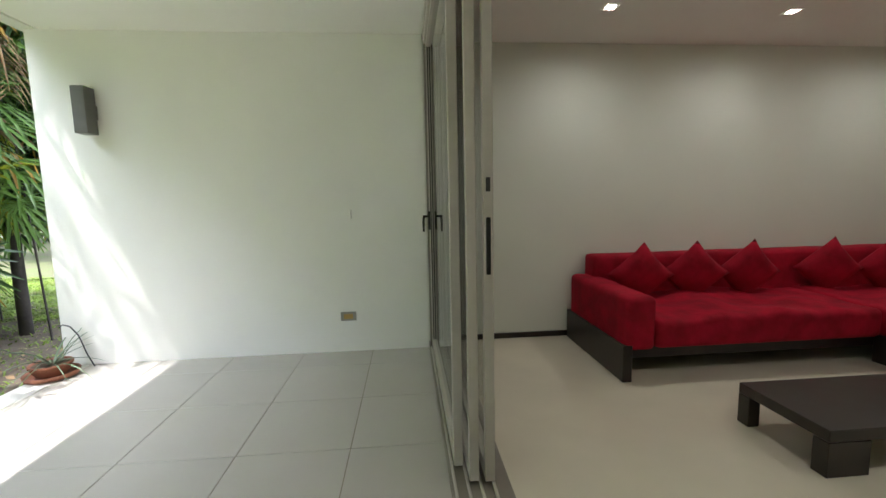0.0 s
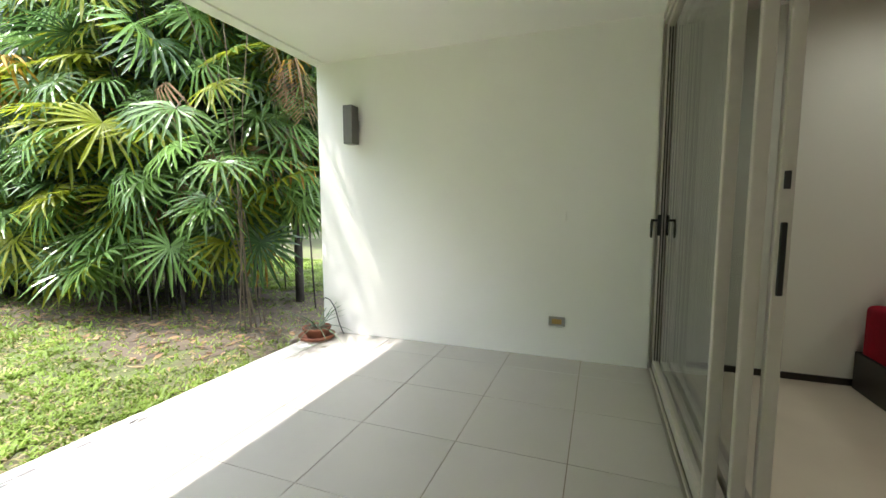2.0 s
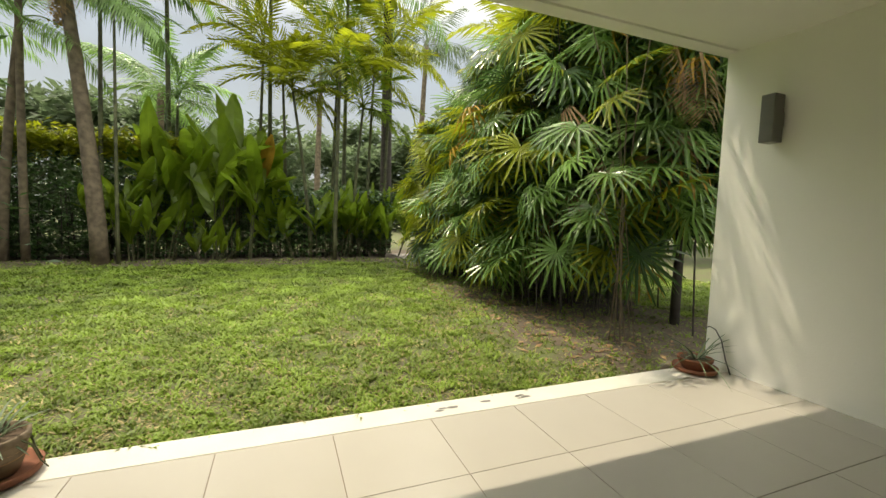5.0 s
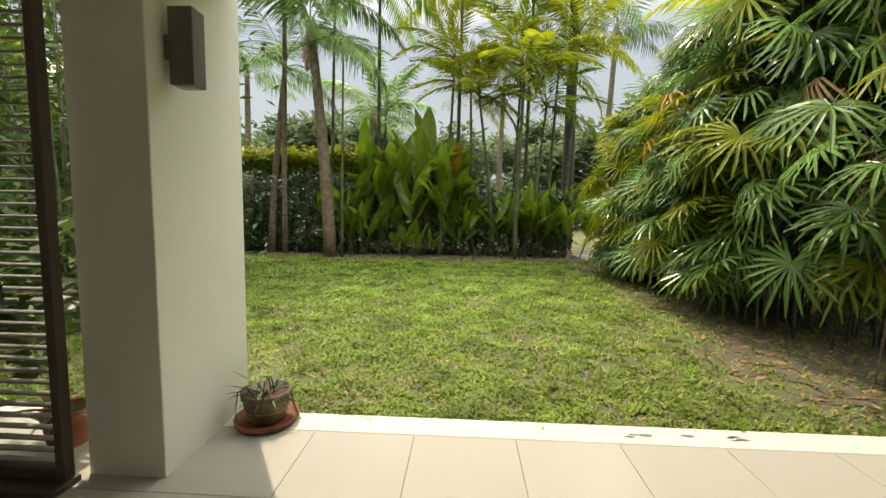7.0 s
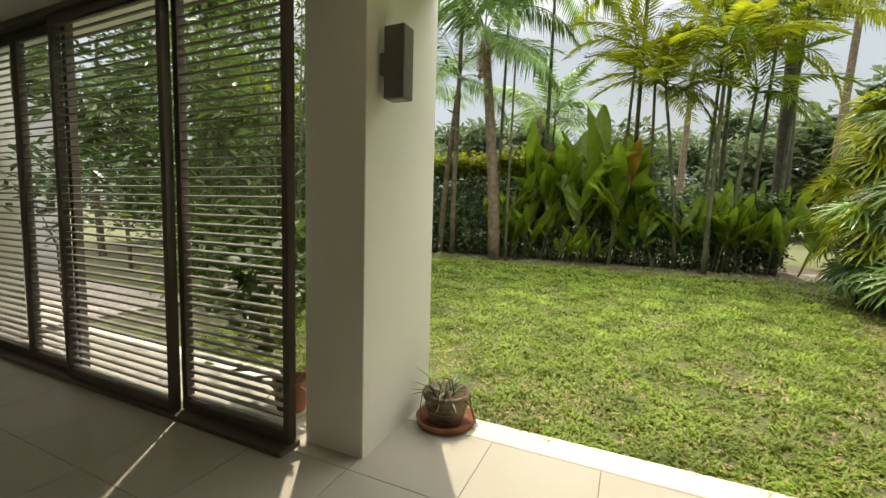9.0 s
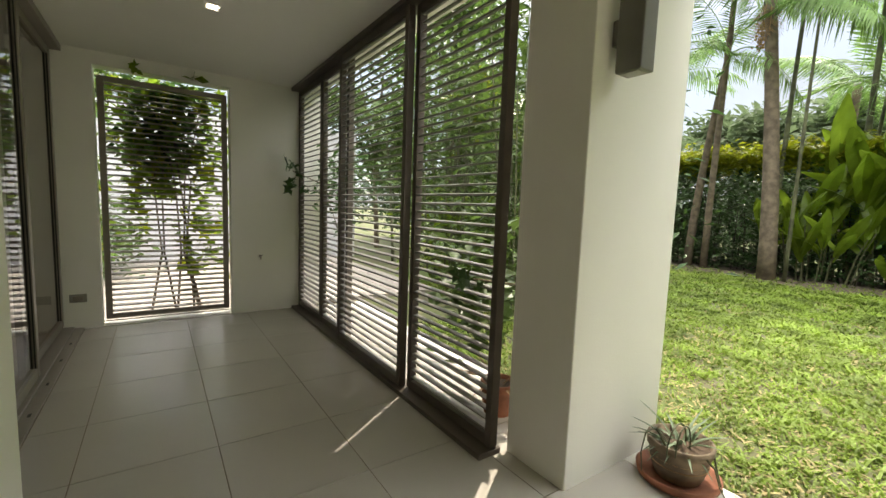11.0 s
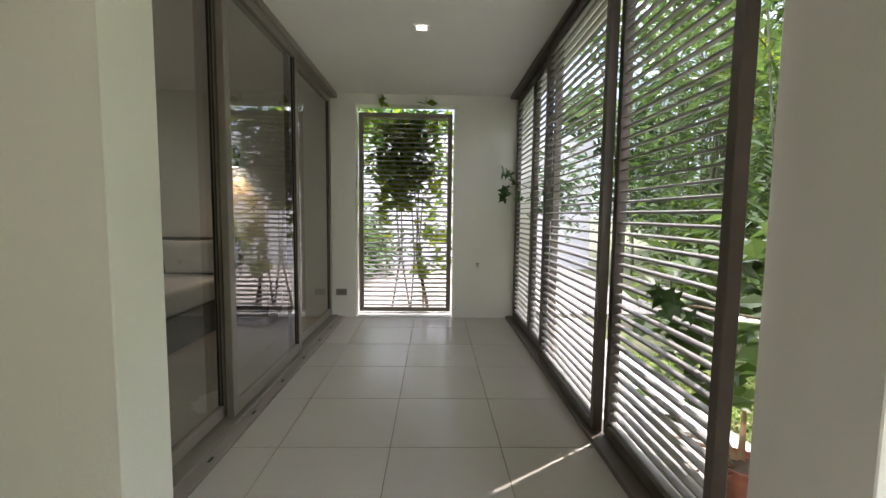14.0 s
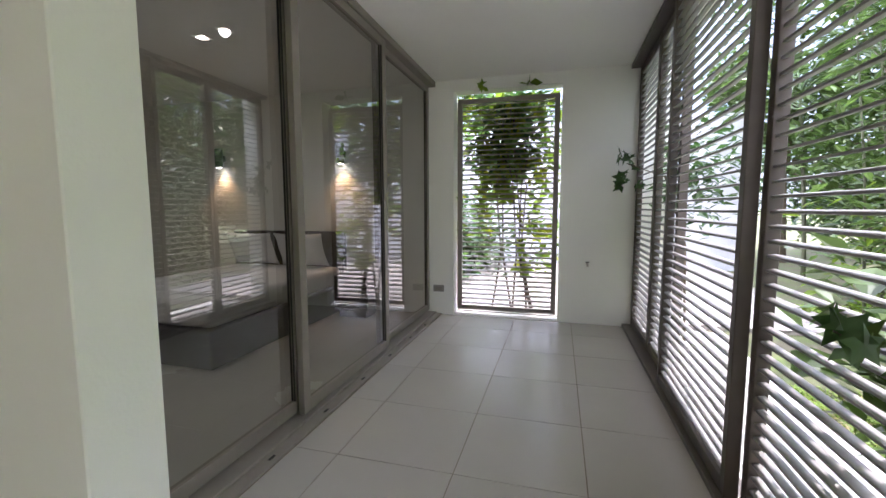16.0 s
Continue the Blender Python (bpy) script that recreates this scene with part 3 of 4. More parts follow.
feather_palm("coconut_palm", -28.0, 3.0, 11.0, (0.4, 0.3), 0.18, 12, 3.2, 0.9, 0.4, LEAF_HAZED, BARK, 31, "tall distant coconut palm", hang=1.2, width=0.07, pairs=26)
feather_palm("coconut_palm", -22.0, -12.0, 9.0, (0.4, 0.3), 0.18, 12, 3.2, 0.9, 0.4, LEAF, BARK, 33, "tall distant coconut palm", hang=1.2, width=0.07, pairs=26)

feather_palm("coconut_palm", -10.2, -4.7, 9.0, (0.3, 0.3), 0.07, 14, 3.2, 0.85, 0.35, LEAF, BARK, 34, "tall coconut palm with hanging fronds over the lawn", hang=1.2, width=0.06, pairs=34, dead=1)
# added palms, crowns out of view, that cast shade on the far lawn
for i, (x, y, h) in enumerate(((-12.0, 0.4, 8.8), (-11.8, -2.2, 8.8), (-12.4, 2.7, 9.2), (-10.4, -7.0, 9.0))):
    feather_palm("areca_palm", x, y, h, (0.2, 0.1), 0.06, 20, 2.8, 0.8, 0.45, (LEAF_LIME, LEAF)[i % 2], CANE, 35 + 10 * i, "tall slender palm added behind the hedge, its high crown shading the lawn", hang=0.8, width=0.07, pairs=26)
feather_palm("areca_palm", -10.8, 3.7, 6.4, (0.1, 0.2), 0.045, 13, 2.2, 0.62, 0.5, LEAF_LIME, CANE, 36, "slender palm with a lime crown", hang=0.7, width=0.06, pairs=24)
feather_palm("areca_palm", -10.6, -3.4, 7.4, (0.1, 0.2), 0.05, 12, 2.4, 0.65, 0.5, LEAF, CANE, 37, "slender palm with plain green fronds", hang=0.9, width=0.055, pairs=26)

fruit = thing("palm_fruit", (-9.7, -3.75, 5.55), "hanging bunch of orange palm fruit", "fruit")
bm = bmesh.new()
rs = random.Random(8)
for i in range(60):
    c = Vector((rs.gauss(0, 0.07), rs.gauss(0, 0.07), rs.uniform(-0.45, 0.2)))
    bmesh.ops.create_icosphere(bm, subdivisions=1, radius=0.03, matrix=Matrix.Translation(c))
part("berries", bm, LEAF_ORANGE, fruit, smooth=True)["kind"] = "stuff"
bm = bmesh.new()
tube([(0, 0, -0.4), (0, 0, 0.9)], [0.01, 0.02], 6, bm)
part("stalk", bm, CANE, fruit)


def leafy_tree(x, y, height, spread, seed, mat, count=2600, leaf=0.35, label="broad tree behind the garden", trunk=0.16, base=0.35):
    rng = random.Random(seed)
    t = thing("tree", (x, y, LAWN), label, "tree")
    bm = bmesh.new()
    tube([(0, 0, -0.1), (0.1, 0, height * 0.3), (0, 0.2, height * 0.75)], [trunk, trunk * 0.7, trunk * 0.3], 8, bm)
    lobes = []
    for i in range(9):
        a, r = rng.uniform(0, math.tau), spread * rng.uniform(0.25, 0.8)
        c = Vector((r * math.cos(a), r * math.sin(a), height * rng.uniform(base, 0.92)))
        lobes.append((c, spread * rng.uniform(0.3, 0.55)))
        tube([(0, 0, height * 0.3), tuple(c * 0.6 + Vector((0, 0, height * 0.12))), tuple(c)], [trunk * 0.4, trunk * 0.22, 0.02], 5, bm)
    part("trunk", bm, BARK, t)

    def spot(r):
        c, s = r.choice(lobes)
        d = Vector((r.gauss(0, 1), r.gauss(0, 1), r.gauss(0, 0.8))).normalized() * s * r.random() ** 0.4
        return c + d

    blade_cloud("crown", mat, count, spot, leaf, seed, t)
    return t


for i, (x, y, h, s) in enumerate(((-30, -22, 9, 5), (-32, -14, 8, 5), (-34, -6, 8.5, 5), (-33, 1, 8, 5), (-34, 8, 9, 5), (-30, 15, 9.5, 5), (-24, 20, 10, 5), (-25, -30, 9, 6), (-16, 19, 9, 4.5), (-8, 16, 9, 4), (-40, -28, 10, 6), (-42, 4, 10, 6))):
    leafy_tree(x, y, h, s, 50 + i, LEAF_HAZED, 6500, 0.75, base=0.12)
for i, (x, y, h, s) in enumerate(((-4.6, -8.5, 6.5, 2.2), (-7.0, -7.5, 6, 2.0), (-4.0, -11.6, 7, 2.3), (-9.5, -9.5, 6.5, 2.4), (-6.5, -13, 8, 3.0), (3.2, -12.2, 6.5, 2.4), (-13, -12, 7, 3))):
    leafy_tree(x, y, h, s, 80 + i, (LEAF_SHADE, LEAF_DEEP, LEAF_SHADE)[i % 3], 5000, 0.24, "leafy tree behind the slatted screens", 0.09, 0.12)
for i, (x, y) in enumerate(((-2.6, -4.4), (-3.1, -5.8), (-4.0, -6.8), (2.9, -8.4), (-5.4, -6.9), (3.4, -7.3))):
    b = thing("shrub", (x, y, LAWN), "leafy shrub beside the gravel path", "shrub", "shrubs behind the slatted screens")
    blade_cloud("foliage", (LEAF_SHADE, LEAF_BIG, LEAF_DEEP)[i % 3], 1500, lambda r: Vector((r.gauss(0, 0.45), r.gauss(0, 0.45), abs(r.gauss(0.6, 0.45)))), 0.2, 120 + i, b)
    bm = bmesh.new()
    for k in range(9):
        tube([(0, 0, -0.05), (rs.uniform(-0.4, 0.4), rs.uniform(-0.4, 0.4), rs.uniform(0.8, 1.3))], [0.014, 0.006], 5, bm)
    part("stem", bm, BARK, b)
for i, (x, y) in enumerate(((-3.2, -4.9), (-4.4, -6.0), (-3.6, -7.6), (-5.6, -8.0), (-3.0, -8.6), (-6.8, -6.4))):
    feather_palm("areca_palm", x, y, 2.6 + 0.5 * (i % 3), (0.2, -0.1), 0.03, 9, 1.3, 0.4, 0.5, LEAF_LIME if i % 2 else LEAF_SHADE, CANE, 140 + i, "young slender palm behind the slatted screens", width=0.05)

rs = random.Random(77)
for i, (x, y) in enumerate(((-2.3, -3.6), (-3.3, -3.2), (-4.3, -4.6), (-3.4, -6.4), (-5.4, -5.4), (-2.5, -5.6))):
    c = thing("cane_clump", (x, y, LAWN), "cluster of slender pale canes with small leaves", "shrub", "cane clusters behind the slatted screens")
    bm = bmesh.new()
    for k in range(11):
        a, r = rs.uniform(0, math.tau), 0.4 * rs.random()
        px, py, q = r * math.cos(a), r * math.sin(a), rs.uniform(0.05, 0.5)
        tube([(px, py, -0.1), (px + q * 0.3 * math.cos(a), py + q * 0.3 * math.sin(a), 1.6), (px + q * math.cos(a), py + q * math.sin(a), rs.uniform(2.6, 4.2))], [0.017, 0.014, 0.006], 5, bm)
    part("cane", bm, CANE, c)["kind"] = "stuff"
    blade_cloud("foliage", (LEAF_SHADE, LEAF_DEEP, LEAF_SHADE)[i % 3], 1500, lambda r: Vector((r.gauss(0, 0.5), r.gauss(0, 0.5), r.uniform(0.6, 4.3))), 0.17, 300 + i, c, aspect=0.3)

# ---- lawn ----
rs = np.random.default_rng(5)
N = 520000
M = 34000
tuft_x = EDGE - 0.02 - 9.6 * rs.random(M) ** 1.25
tuft_y = rs.uniform(-6.5, 9.5, M)
tuft_h = 0.45 + 1.1 * rs.random(M) ** 1.4
pick = rs.integers(0, M, N)
spread = 0.030 * (1 + (EDGE - tuft_x[pick]) * 0.15)
gx = np.minimum(tuft_x[pick] + rs.normal(0, 1, N) * spread, EDGE - 0.006 + 0.02 * rs.random(N) ** 3)
gy = tuft_y[pick] + rs.normal(0, 1, N) * spread
# bare earth under the palms and in patches
line = 3.55 + 0.25 * np.sin(gx * 1.7) - 0.9 * np.exp(-((gx + 2.2) / 1.1) ** 2) * 0.6
bare = np.clip((gy - line + 0.9) / 0.9, 0, 1) * (gy < 6.0)
patch = 0.5 + 0.5 * np.sin(gx * 2.3 + 1.7 * np.sin(gy * 1.9)) * np.sin(gy * 2.7 + gx)
fine = 0.5 + 0.5 * np.sin(gx * 7.1 + 2 * np.sin(gy * 5.3)) * np.sin(gy * 8.3 + 2 * np.sin(gx * 4.7))
thin = np.clip((patch - 0.62) / 0.2, 0, 1) * (0.35 + 0.5 * fine)
keep = rs.random(N) > np.maximum(np.maximum(bare * 0.84, 0.6 * thin), np.clip((-8.0 - gx + 0.3 * np.sin(gy * 2.1)) / 1.3, 0, 0.93))
keep &= ~((gy < -3.6) & (gx > -1.9))
gx, gy, tuft, thin = gx[keep], gy[keep], tuft_h[pick][keep], thin[keep]
n = len(gx)
far = np.clip((EDGE - gx) / 9, 0, 1)
gh = (0.014 + 0.024 * rs.random(n)) * (1 + 0.4 * far) * tuft
gw = 0.0045 + 0.006 * far + 0.003 * rs.random(n)
ga = rs.uniform(0, 2 * np.pi, n)
lx, ly = np.cos(ga), np.sin(ga)
le = rs.uniform(0.8, 2.4, n) * gh
dry = rs.random(n) < 0.05 + 0.22 * np.clip((gx + 4.5) / 3, 0, 1) + 0.4 * thin
gh = np.where(dry, gh * 0.55, gh)
base = np.stack([gx, gy, np.full(n, LAWN - 0.005)], 1)
off = np.stack([-ly * gw, lx * gw, np.zeros(n)], 1)
mid = base + np.stack([lx * le * 0.45, ly * le * 0.45, gh * 0.8], 1)
tip = base + np.stack([lx * le, ly * le, gh], 1)
for blades, mat, text in ((~dry, GRASS, "short green lawn grass with thin patches"), (dry, STRAW, "dry straw-coloured thatch between the green blades")):
    co = np.stack([(base - off)[blades], (base + off)[blades], (mid + off)[blades], (mid - off)[blades], tip[blades]], 1).reshape(-1, 3)
    k = 5 * np.arange(int(blades.sum()))
    quads = np.stack([k, k + 1, k + 2, k + 3], 1).tolist()
    tips = np.stack([k + 3, k + 2, k + 4], 1).tolist()
    me = bpy.data.meshes.new("grass")
    me.from_pydata(co.tolist(), [], quads + tips)
    me.materials.append(mat)
    tagged(new("grass", me), text, kind="stuff")
structure("garden_path", box(-11.4, -9.9, 4.15, 9.0, LAWN - 0.1, LAWN + 0.02), GRAVEL, "pale path that leaves the garden between hedge and palms")
structure("gravel_path", box(-1.9, 6.5, -9.8, WALL_S - 0.21, LAWN - 0.1, LAWN + 0.045), GRAVEL, "pale gravel strip behind the gate")
structure("garden_wall", box(-2.5, 8.5, -10.0, -9.8, LAWN - 0.1, 3.1), FARWALL, "white rendered garden wall behind the gate")
bm = bmesh.new()
cells = {}
for i in range(-130, 0):
    for j in range(-110, 110):
        x, y = i * 0.1, j * 0.1
        e = noise.noise(Vector((x * 1.3, y * 1.3, 0))) * 0.35 + noise.noise(Vector((x * 4, y * 4, 1))) * 0.12
        under = y > 3.75 + e + 0.25 * math.sin(x * 1.7) and y < 6.9 + e and -9.5 < x < -0.6
        under |= y > 3.2 + 2 * e and -4.6 < x < -1.0 and y < 4.2
        back = x < -9.0 + e and y < 9
        if under or back:
            q = []
            for u, w in ((0, 0), (1, 0), (1, 1), (0, 1)):
                k = (i + u, j + w)
                if k not in cells:
                    n = noise.noise(Vector((k[0] * 0.9, k[1] * 0.9, 3)))
                    cells[k] = bm.verts.new((k[0] * 0.1 + 0.05 * n, k[1] * 0.1 + 0.05 * noise.noise(Vector((k[1], k[0], 7))), LAWN + 0.004 + 0.006 * (n + 0.5)))
                q.append(cells[k])
            bm.faces.new(q)
structure("earth_bed", bm, EARTH, "bare brown earth under the palms and along the hedge")
rs = random.Random(17)
bm = bmesh.new()
for i in range(900):
    y = 3.6 + rs.random() * 1.2
    x = rs.uniform(-7.5, -0.8)
    s = rs.uniform(0.02, 0.07)
    c = Vector((x, y - 0.5 + rs.uniform(-0.4, 0.6), LAWN + 0.012))
    e = Euler((rs.uniform(-0.3, 0.3), rs.uniform(-0.3, 0.3), rs.uniform(0, 6))).to_matrix()
    bm.faces.new([bm.verts.new(c + e @ Vector(q)) for q in ((-s, 0, 0), (0, -s * 0.35, 0.004), (s, 0, 0), (0, s * 0.35, 0.006))])
tagged(ob_of("leaf_litter", bm, LEAF_DRY), "dry fallen leaves under the palms", kind="stuff")


# ---- slatted screens along the corridor ----
def slat_mesh(length):
    return mesh_of("slat", box(-0.016, 0.016, 0, length, -0.005, 0.005, 0.002), SLAT)


def screen(x, y0, y1, z0=0.035, z1=2.62):
    t = thing("slatted_screen", (x, y0, 0), "tall brown metal screen of horizontal slats standing in a floor track", "screen", "slatted screens along the corridor")
    w = y1 - y0
    part("stile", box(-0.027, 0.027, 0, 0.046, z0, z1, 0.003), FRAME, t)
    part("stile", box(-0.027, 0.027, w - 0.046, w, z0, z1, 0.003), FRAME, t)
    part("bottom_rail", box(-0.026, 0.026, 0.046, w - 0.046, z0, z0 + 0.06, 0.003), FRAME, t)
    part("top_rail", box(-0.026, 0.026, 0.046, w - 0.046, z1 - 0.06, z1, 0.003), FRAME, t)
    me = slat_mesh(w - 0.092)
    n = 45
    for i in range(n):
        o = new("slat", me)
        o.parent = t
        o.matrix_local = Matrix.Translation((0, 0.046, z0 + 0.085 + (z1 - z0 - 0.15) * i / (n - 1))) @ pose(0, 0, 0, 0, 11, 0)
    return t


screen(0.262, -2.079, -1.175)
screen(0.320, -3.33, -2.085)
screen(0.262, -3.990, -3.24)
screen(0.262, -4.835, -3.992)
structure("screen_track", box(0.22, 0.372, WALL_S, -1.161, -0.003, 0.03, 0.002), FRAME, "dark floor track of the slatted screens")
structure("screen_head_track", box(0.22, 0.375, WALL_S, -1.161, 2.622, CZ_LOW - 0.001, 0.002), FRAME)

# ---- gate ----
gate = thing("gate", (1.05, WALL_S - 0.13, 0.0), "tall slatted metal gate overgrown with a green climber", "gate")
GW = 1.13
for a, b in ((0, 0.055), (GW - 0.055, GW)):
    part("stile", box(a, b, -0.02, 0.02, 0.05, 2.47, 0.003), ALU, gate)
part("top_rail", box(0.055, GW - 0.055, -0.019, 0.019, 2.42, 2.47, 0.003), ALU, gate)
part("bottom_rail", box(0.055, GW - 0.055, -0.019, 0.019, 0.05, 0.10, 0.003), ALU, gate)
gme = mesh_of("slat", box(0, GW - 0.11, -0.018, 0.018, -0.005, 0.005, 0.002), ALU)
for i in range(42):
    o = new("slat", gme)
    o.parent = gate
    o.matrix_local = Matrix.Translation((0.055, 0, 0.13 + 2.27 * i / 41)) @ pose(0, 0, 0, -25, 0, 0)
structure("gate_sill", box(1.03, 2.20, WALL_S - 0.2, WALL_S - 0.002, -0.24, 0.004), LEDGE)


def lobed_leaf(mat, size, name="leaf"):
    bm = bmesh.new()
    c = bm.verts.new((0, 0, 0))
    ring = []
    for k in range(10):
        a = radians(-150 + 300 * k / 9)
        r = size * (1.0 if k % 2 else 0.5) * (1 - 0.25 * abs(a) / 2.6)
        ring.append(bm.verts.new((r * math.cos(a), r * math.sin(a), -0.12 * r)))
    for p, q in zip(ring, ring[1:]):
        bm.faces.new((c, p, q))
    return mesh_of(name, bm, mat)


def climber(name, at, count, spot, size, seed, label, mats=(LEAF_BIG, LEAF_LIME, LEAF)):
    rng = random.Random(seed)
    t = thing(name, at, label, "climbing plant")
    ms = [lobed_leaf(m, size) for m in mats]
    for i in range(count):
        o = new("leaf", rng.choice(ms))
        o.parent = t
        o.matrix_local = Matrix.Translation(spot(rng)) @ pose(0, 0, 0, rng.uniform(20, 120), rng.uniform(-30, 70), rng.uniform(0, 360)) @ Matrix.Scale(rng.uniform(0.6, 1.3), 4)
    return t


def vine_spot(r):
    u = r.random()
    if u < 0.42:
        return Vector((r.uniform(0.02, GW), r.uniform(-0.24, -0.04), 2.5 - 0.75 * r.random() ** 1.6))
    if u < 0.62:
        return Vector((0.62 + r.gauss(0, 0.14), r.uniform(-0.24, -0.04), r.uniform(1.3, 2.1)))
    if u < 0.82:
        return Vector((0.26 + r.gauss(0, 0.12), r.uniform(-0.25, -0.04), r.uniform(0.45, 1.9)))
    if u < 0.9:
        return Vector((0.86 + r.gauss(0, 0.05), r.uniform(-0.2, -0.04), r.uniform(0.9, 1.9)))
    if u < 0.985:
        return Vector((r.choice((-0.01, GW + 0.01)) + r.gauss(0, 0.03), r.uniform(-0.16, 0.0), r.uniform(0.3, 2.5)))
    return Vector((r.choice((0.32, 0.82)), 0.19, r.uniform(2.53, 2.58)))


# inner leaves in darker greens: shade within the climber put into the colour
v = climber("climbing_vine", (1.05, WALL_S - 0.16, 0), 120, lambda r: Vector((r.gauss(0.62, 0.17), r.uniform(-0.45, -0.2), 2.55 - 1.05 * r.random() ** 1.3)), 0.11, 13, "inner leaves of the climber on the gate, darkened for shade", (LEAF_DEEP, LEAF))
v = climber("climbing_vine", (1.05, WALL_S - 0.16, 0), 298, vine_spot, 0.10, 3, "green climber with hand-shaped leaves on the gate")
bm = bmesh.new()
rs = random.Random(4)
for i in range(6):
    x = rs.uniform(0.35, 0.7)
    tube([(x + rs.uniform(-0.2, 0.2), -0.2, -0.05), (x, -0.14, 0.7), (x + rs.uniform(-0.1, 0.1), -0.1, 1.5), (x + rs.uniform(-0.3, 0.3), -0.1, 2.4)], [0.014, 0.011, 0.008, 0.004], 6, bm)
part("stem", bm, BARK, v)
blade_cloud("foliage", LEAF_BIG, 700, vine_spot, 0.11, 41, v, aspect=0.8)
# deep green filling, painted shade behind the upper leaves
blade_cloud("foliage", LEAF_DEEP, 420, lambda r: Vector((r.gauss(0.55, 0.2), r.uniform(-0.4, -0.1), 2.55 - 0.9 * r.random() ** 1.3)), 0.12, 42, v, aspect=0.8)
sprig = climber("leafy_sprig", (0.42, -4.60, 1.62), 15, lambda r: Vector((r.uniform(-0.12, 0.1), r.gauss(0, 0.1), r.choice((0.12, -0.14)) + r.gauss(0, 0.04))), 0.085, 9, "dark leafy sprig that pokes through the slatted screen", (LEAF_DEEP,))
blade_cloud("foliage", LEAF_DEEP, 420, lambda r: Vector((r.uniform(-0.8, -0.25), r.gauss(0.35, 0.28), r.gauss(-0.1, 0.22))), 0.12, 59, sprig)
part("stem", tube([(-0.5, 0.3, -1.66), (-0.45, 0.35, -0.7), (-0.3, 0.2, -0.1), (0.0, 0.0, 0.05)], [0.014, 0.011, 0.007, 0.004], 6), BARK, sprig)
branch = climber("leafy_branch", (0.34, -1.41, 0.93), 9, lambda r: Vector((r.uniform(-0.02, 0.05), r.gauss(0, 0.075), r.gauss(0, 0.035))), 0.062, 10, "dark leafy branch that pokes through the slatted screen", (LEAF_DEEP, LEAF_DEEP, LEAF_SHADE))
part("twig", tube([(-0.40, 0.10, -0.06), (-0.10, 0.02, -0.013), (0.03, 0.0, 0.0), (0.04, -0.10, 0.02)], [0.006, 0.005, 0.004, 0.002], 5), BARK, branch)
blade_cloud("foliage", LEAF_SHADE, 260, lambda r: Vector((r.uniform(-0.75, -0.2), min(0.0, r.gauss(-0.32, 0.16)), r.gauss(-0.1, 0.2))), 0.13, 58, branch, aspect=0.7)


# ---- sliding glass doors ----
def glass_door(name, x, y0, y1, z0, z1, frame_mat, glass_mat, label, group, stile=0.06, depth=0.04, handle=None):
    t = thing(name, (x, y0, 0), label, "glass door", group)
    w = y1 - y0
    for n, a in (("stile", (0, stile)), ("stile", (w - stile, w))):
        part(n, box(-depth / 2, depth / 2, *a, z0, z1, 0.003), frame_mat, t)
    part("bottom_rail", box(-depth / 2 + 0.001, depth / 2 - 0.001, stile, w - stile, z0, z0 + 0.07, 0.002), frame_mat, t)
    part("top_rail", box(-depth / 2 + 0.001, depth / 2 - 0.001, stile, w - stile, z1 - 0.06, z1, 0.002), frame_mat, t)
    bm = bmesh.new()
    bm.faces.new([bm.verts.new((0, yy, zz)) for yy, zz in ((stile - 0.01, z1 - 0.05), (w - stile + 0.01, z1 - 0.05), (w - stile + 0.01, z0 + 0.06), (stile - 0.01, z0 + 0.06))])
    part("pane", bm, glass_mat, t, "clear pane")
    for s in (-1, 1):
        for yy in (stile + 0.001, w - stile - 0.005):
            part("seal", box(s * 0.009 - 0.004, s * 0.009 + 0.004, yy, yy + 0.004, z0 + 0.07, z1 - 0.06), ALU_DARK, t)
    return t


def lever(parent, x, y, z, side):
    bm = box(side * 0.022, side * 0.034, y - 0.014, y + 0.014, z - 0.09, z + 0.06, 0.003)
    tube([(side * 0.03, y, z + 0.02), (side * 0.075, y, z + 0.02)], 0.009, 8, bm)
    tube([(side * 0.073, y, z + 0.03), (side * 0.078, y, z - 0.02), (side * 0.078, y, z - 0.11)], [0.010, 0.010, 0.008], 8, bm)
    part("handle", bm, BLACK, parent, "black lever handle")


ZT = 2.66
d = glass_door("sliding_door", 2.648, 2.55, 4.30, 0.03, ZT, ALU_PALE, GLASS, "pale grey framed sliding glass door pushed open against the wall", "sliding doors of the living room", 0.036, 0.045)
lever(d, 0, 4.215 - 2.55, 1.18, -1)
lever(d, 0, 4.215 - 2.55, 1.18, 1)
glass_door("sliding_door", 2.707, 2.43, 4.30, 0.03, ZT, ALU_PALE, GLASS, "pale grey framed sliding glass door pushed open against the wall", "sliding doors of the living room", 0.036, 0.045)
d = glass_door("sliding_door", 2.780, 2.42, 4.30, 0.03, ZT, ALU_PALE, GLASS, "pale grey framed sliding glass door with a lock pushed open", "sliding doors of the living room", 0.036, 0.045)
part("lock", box(-0.010, 0.010, -0.005, 0.02, 1.00, 1.25, 0.003), BLACK, d, "black recessed lock plate")
part("latch", box(-0.010, 0.010, -0.003, 0.001, 1.36, 1.42, 0.002), ALU_DARK, d)
structure("door_track", box(DOOR_X, DOOR_X + 0.278, PIER_Y1, WALL_N + 0.16, -0.25, 0.004), ALU, "three-lane aluminium floor track")
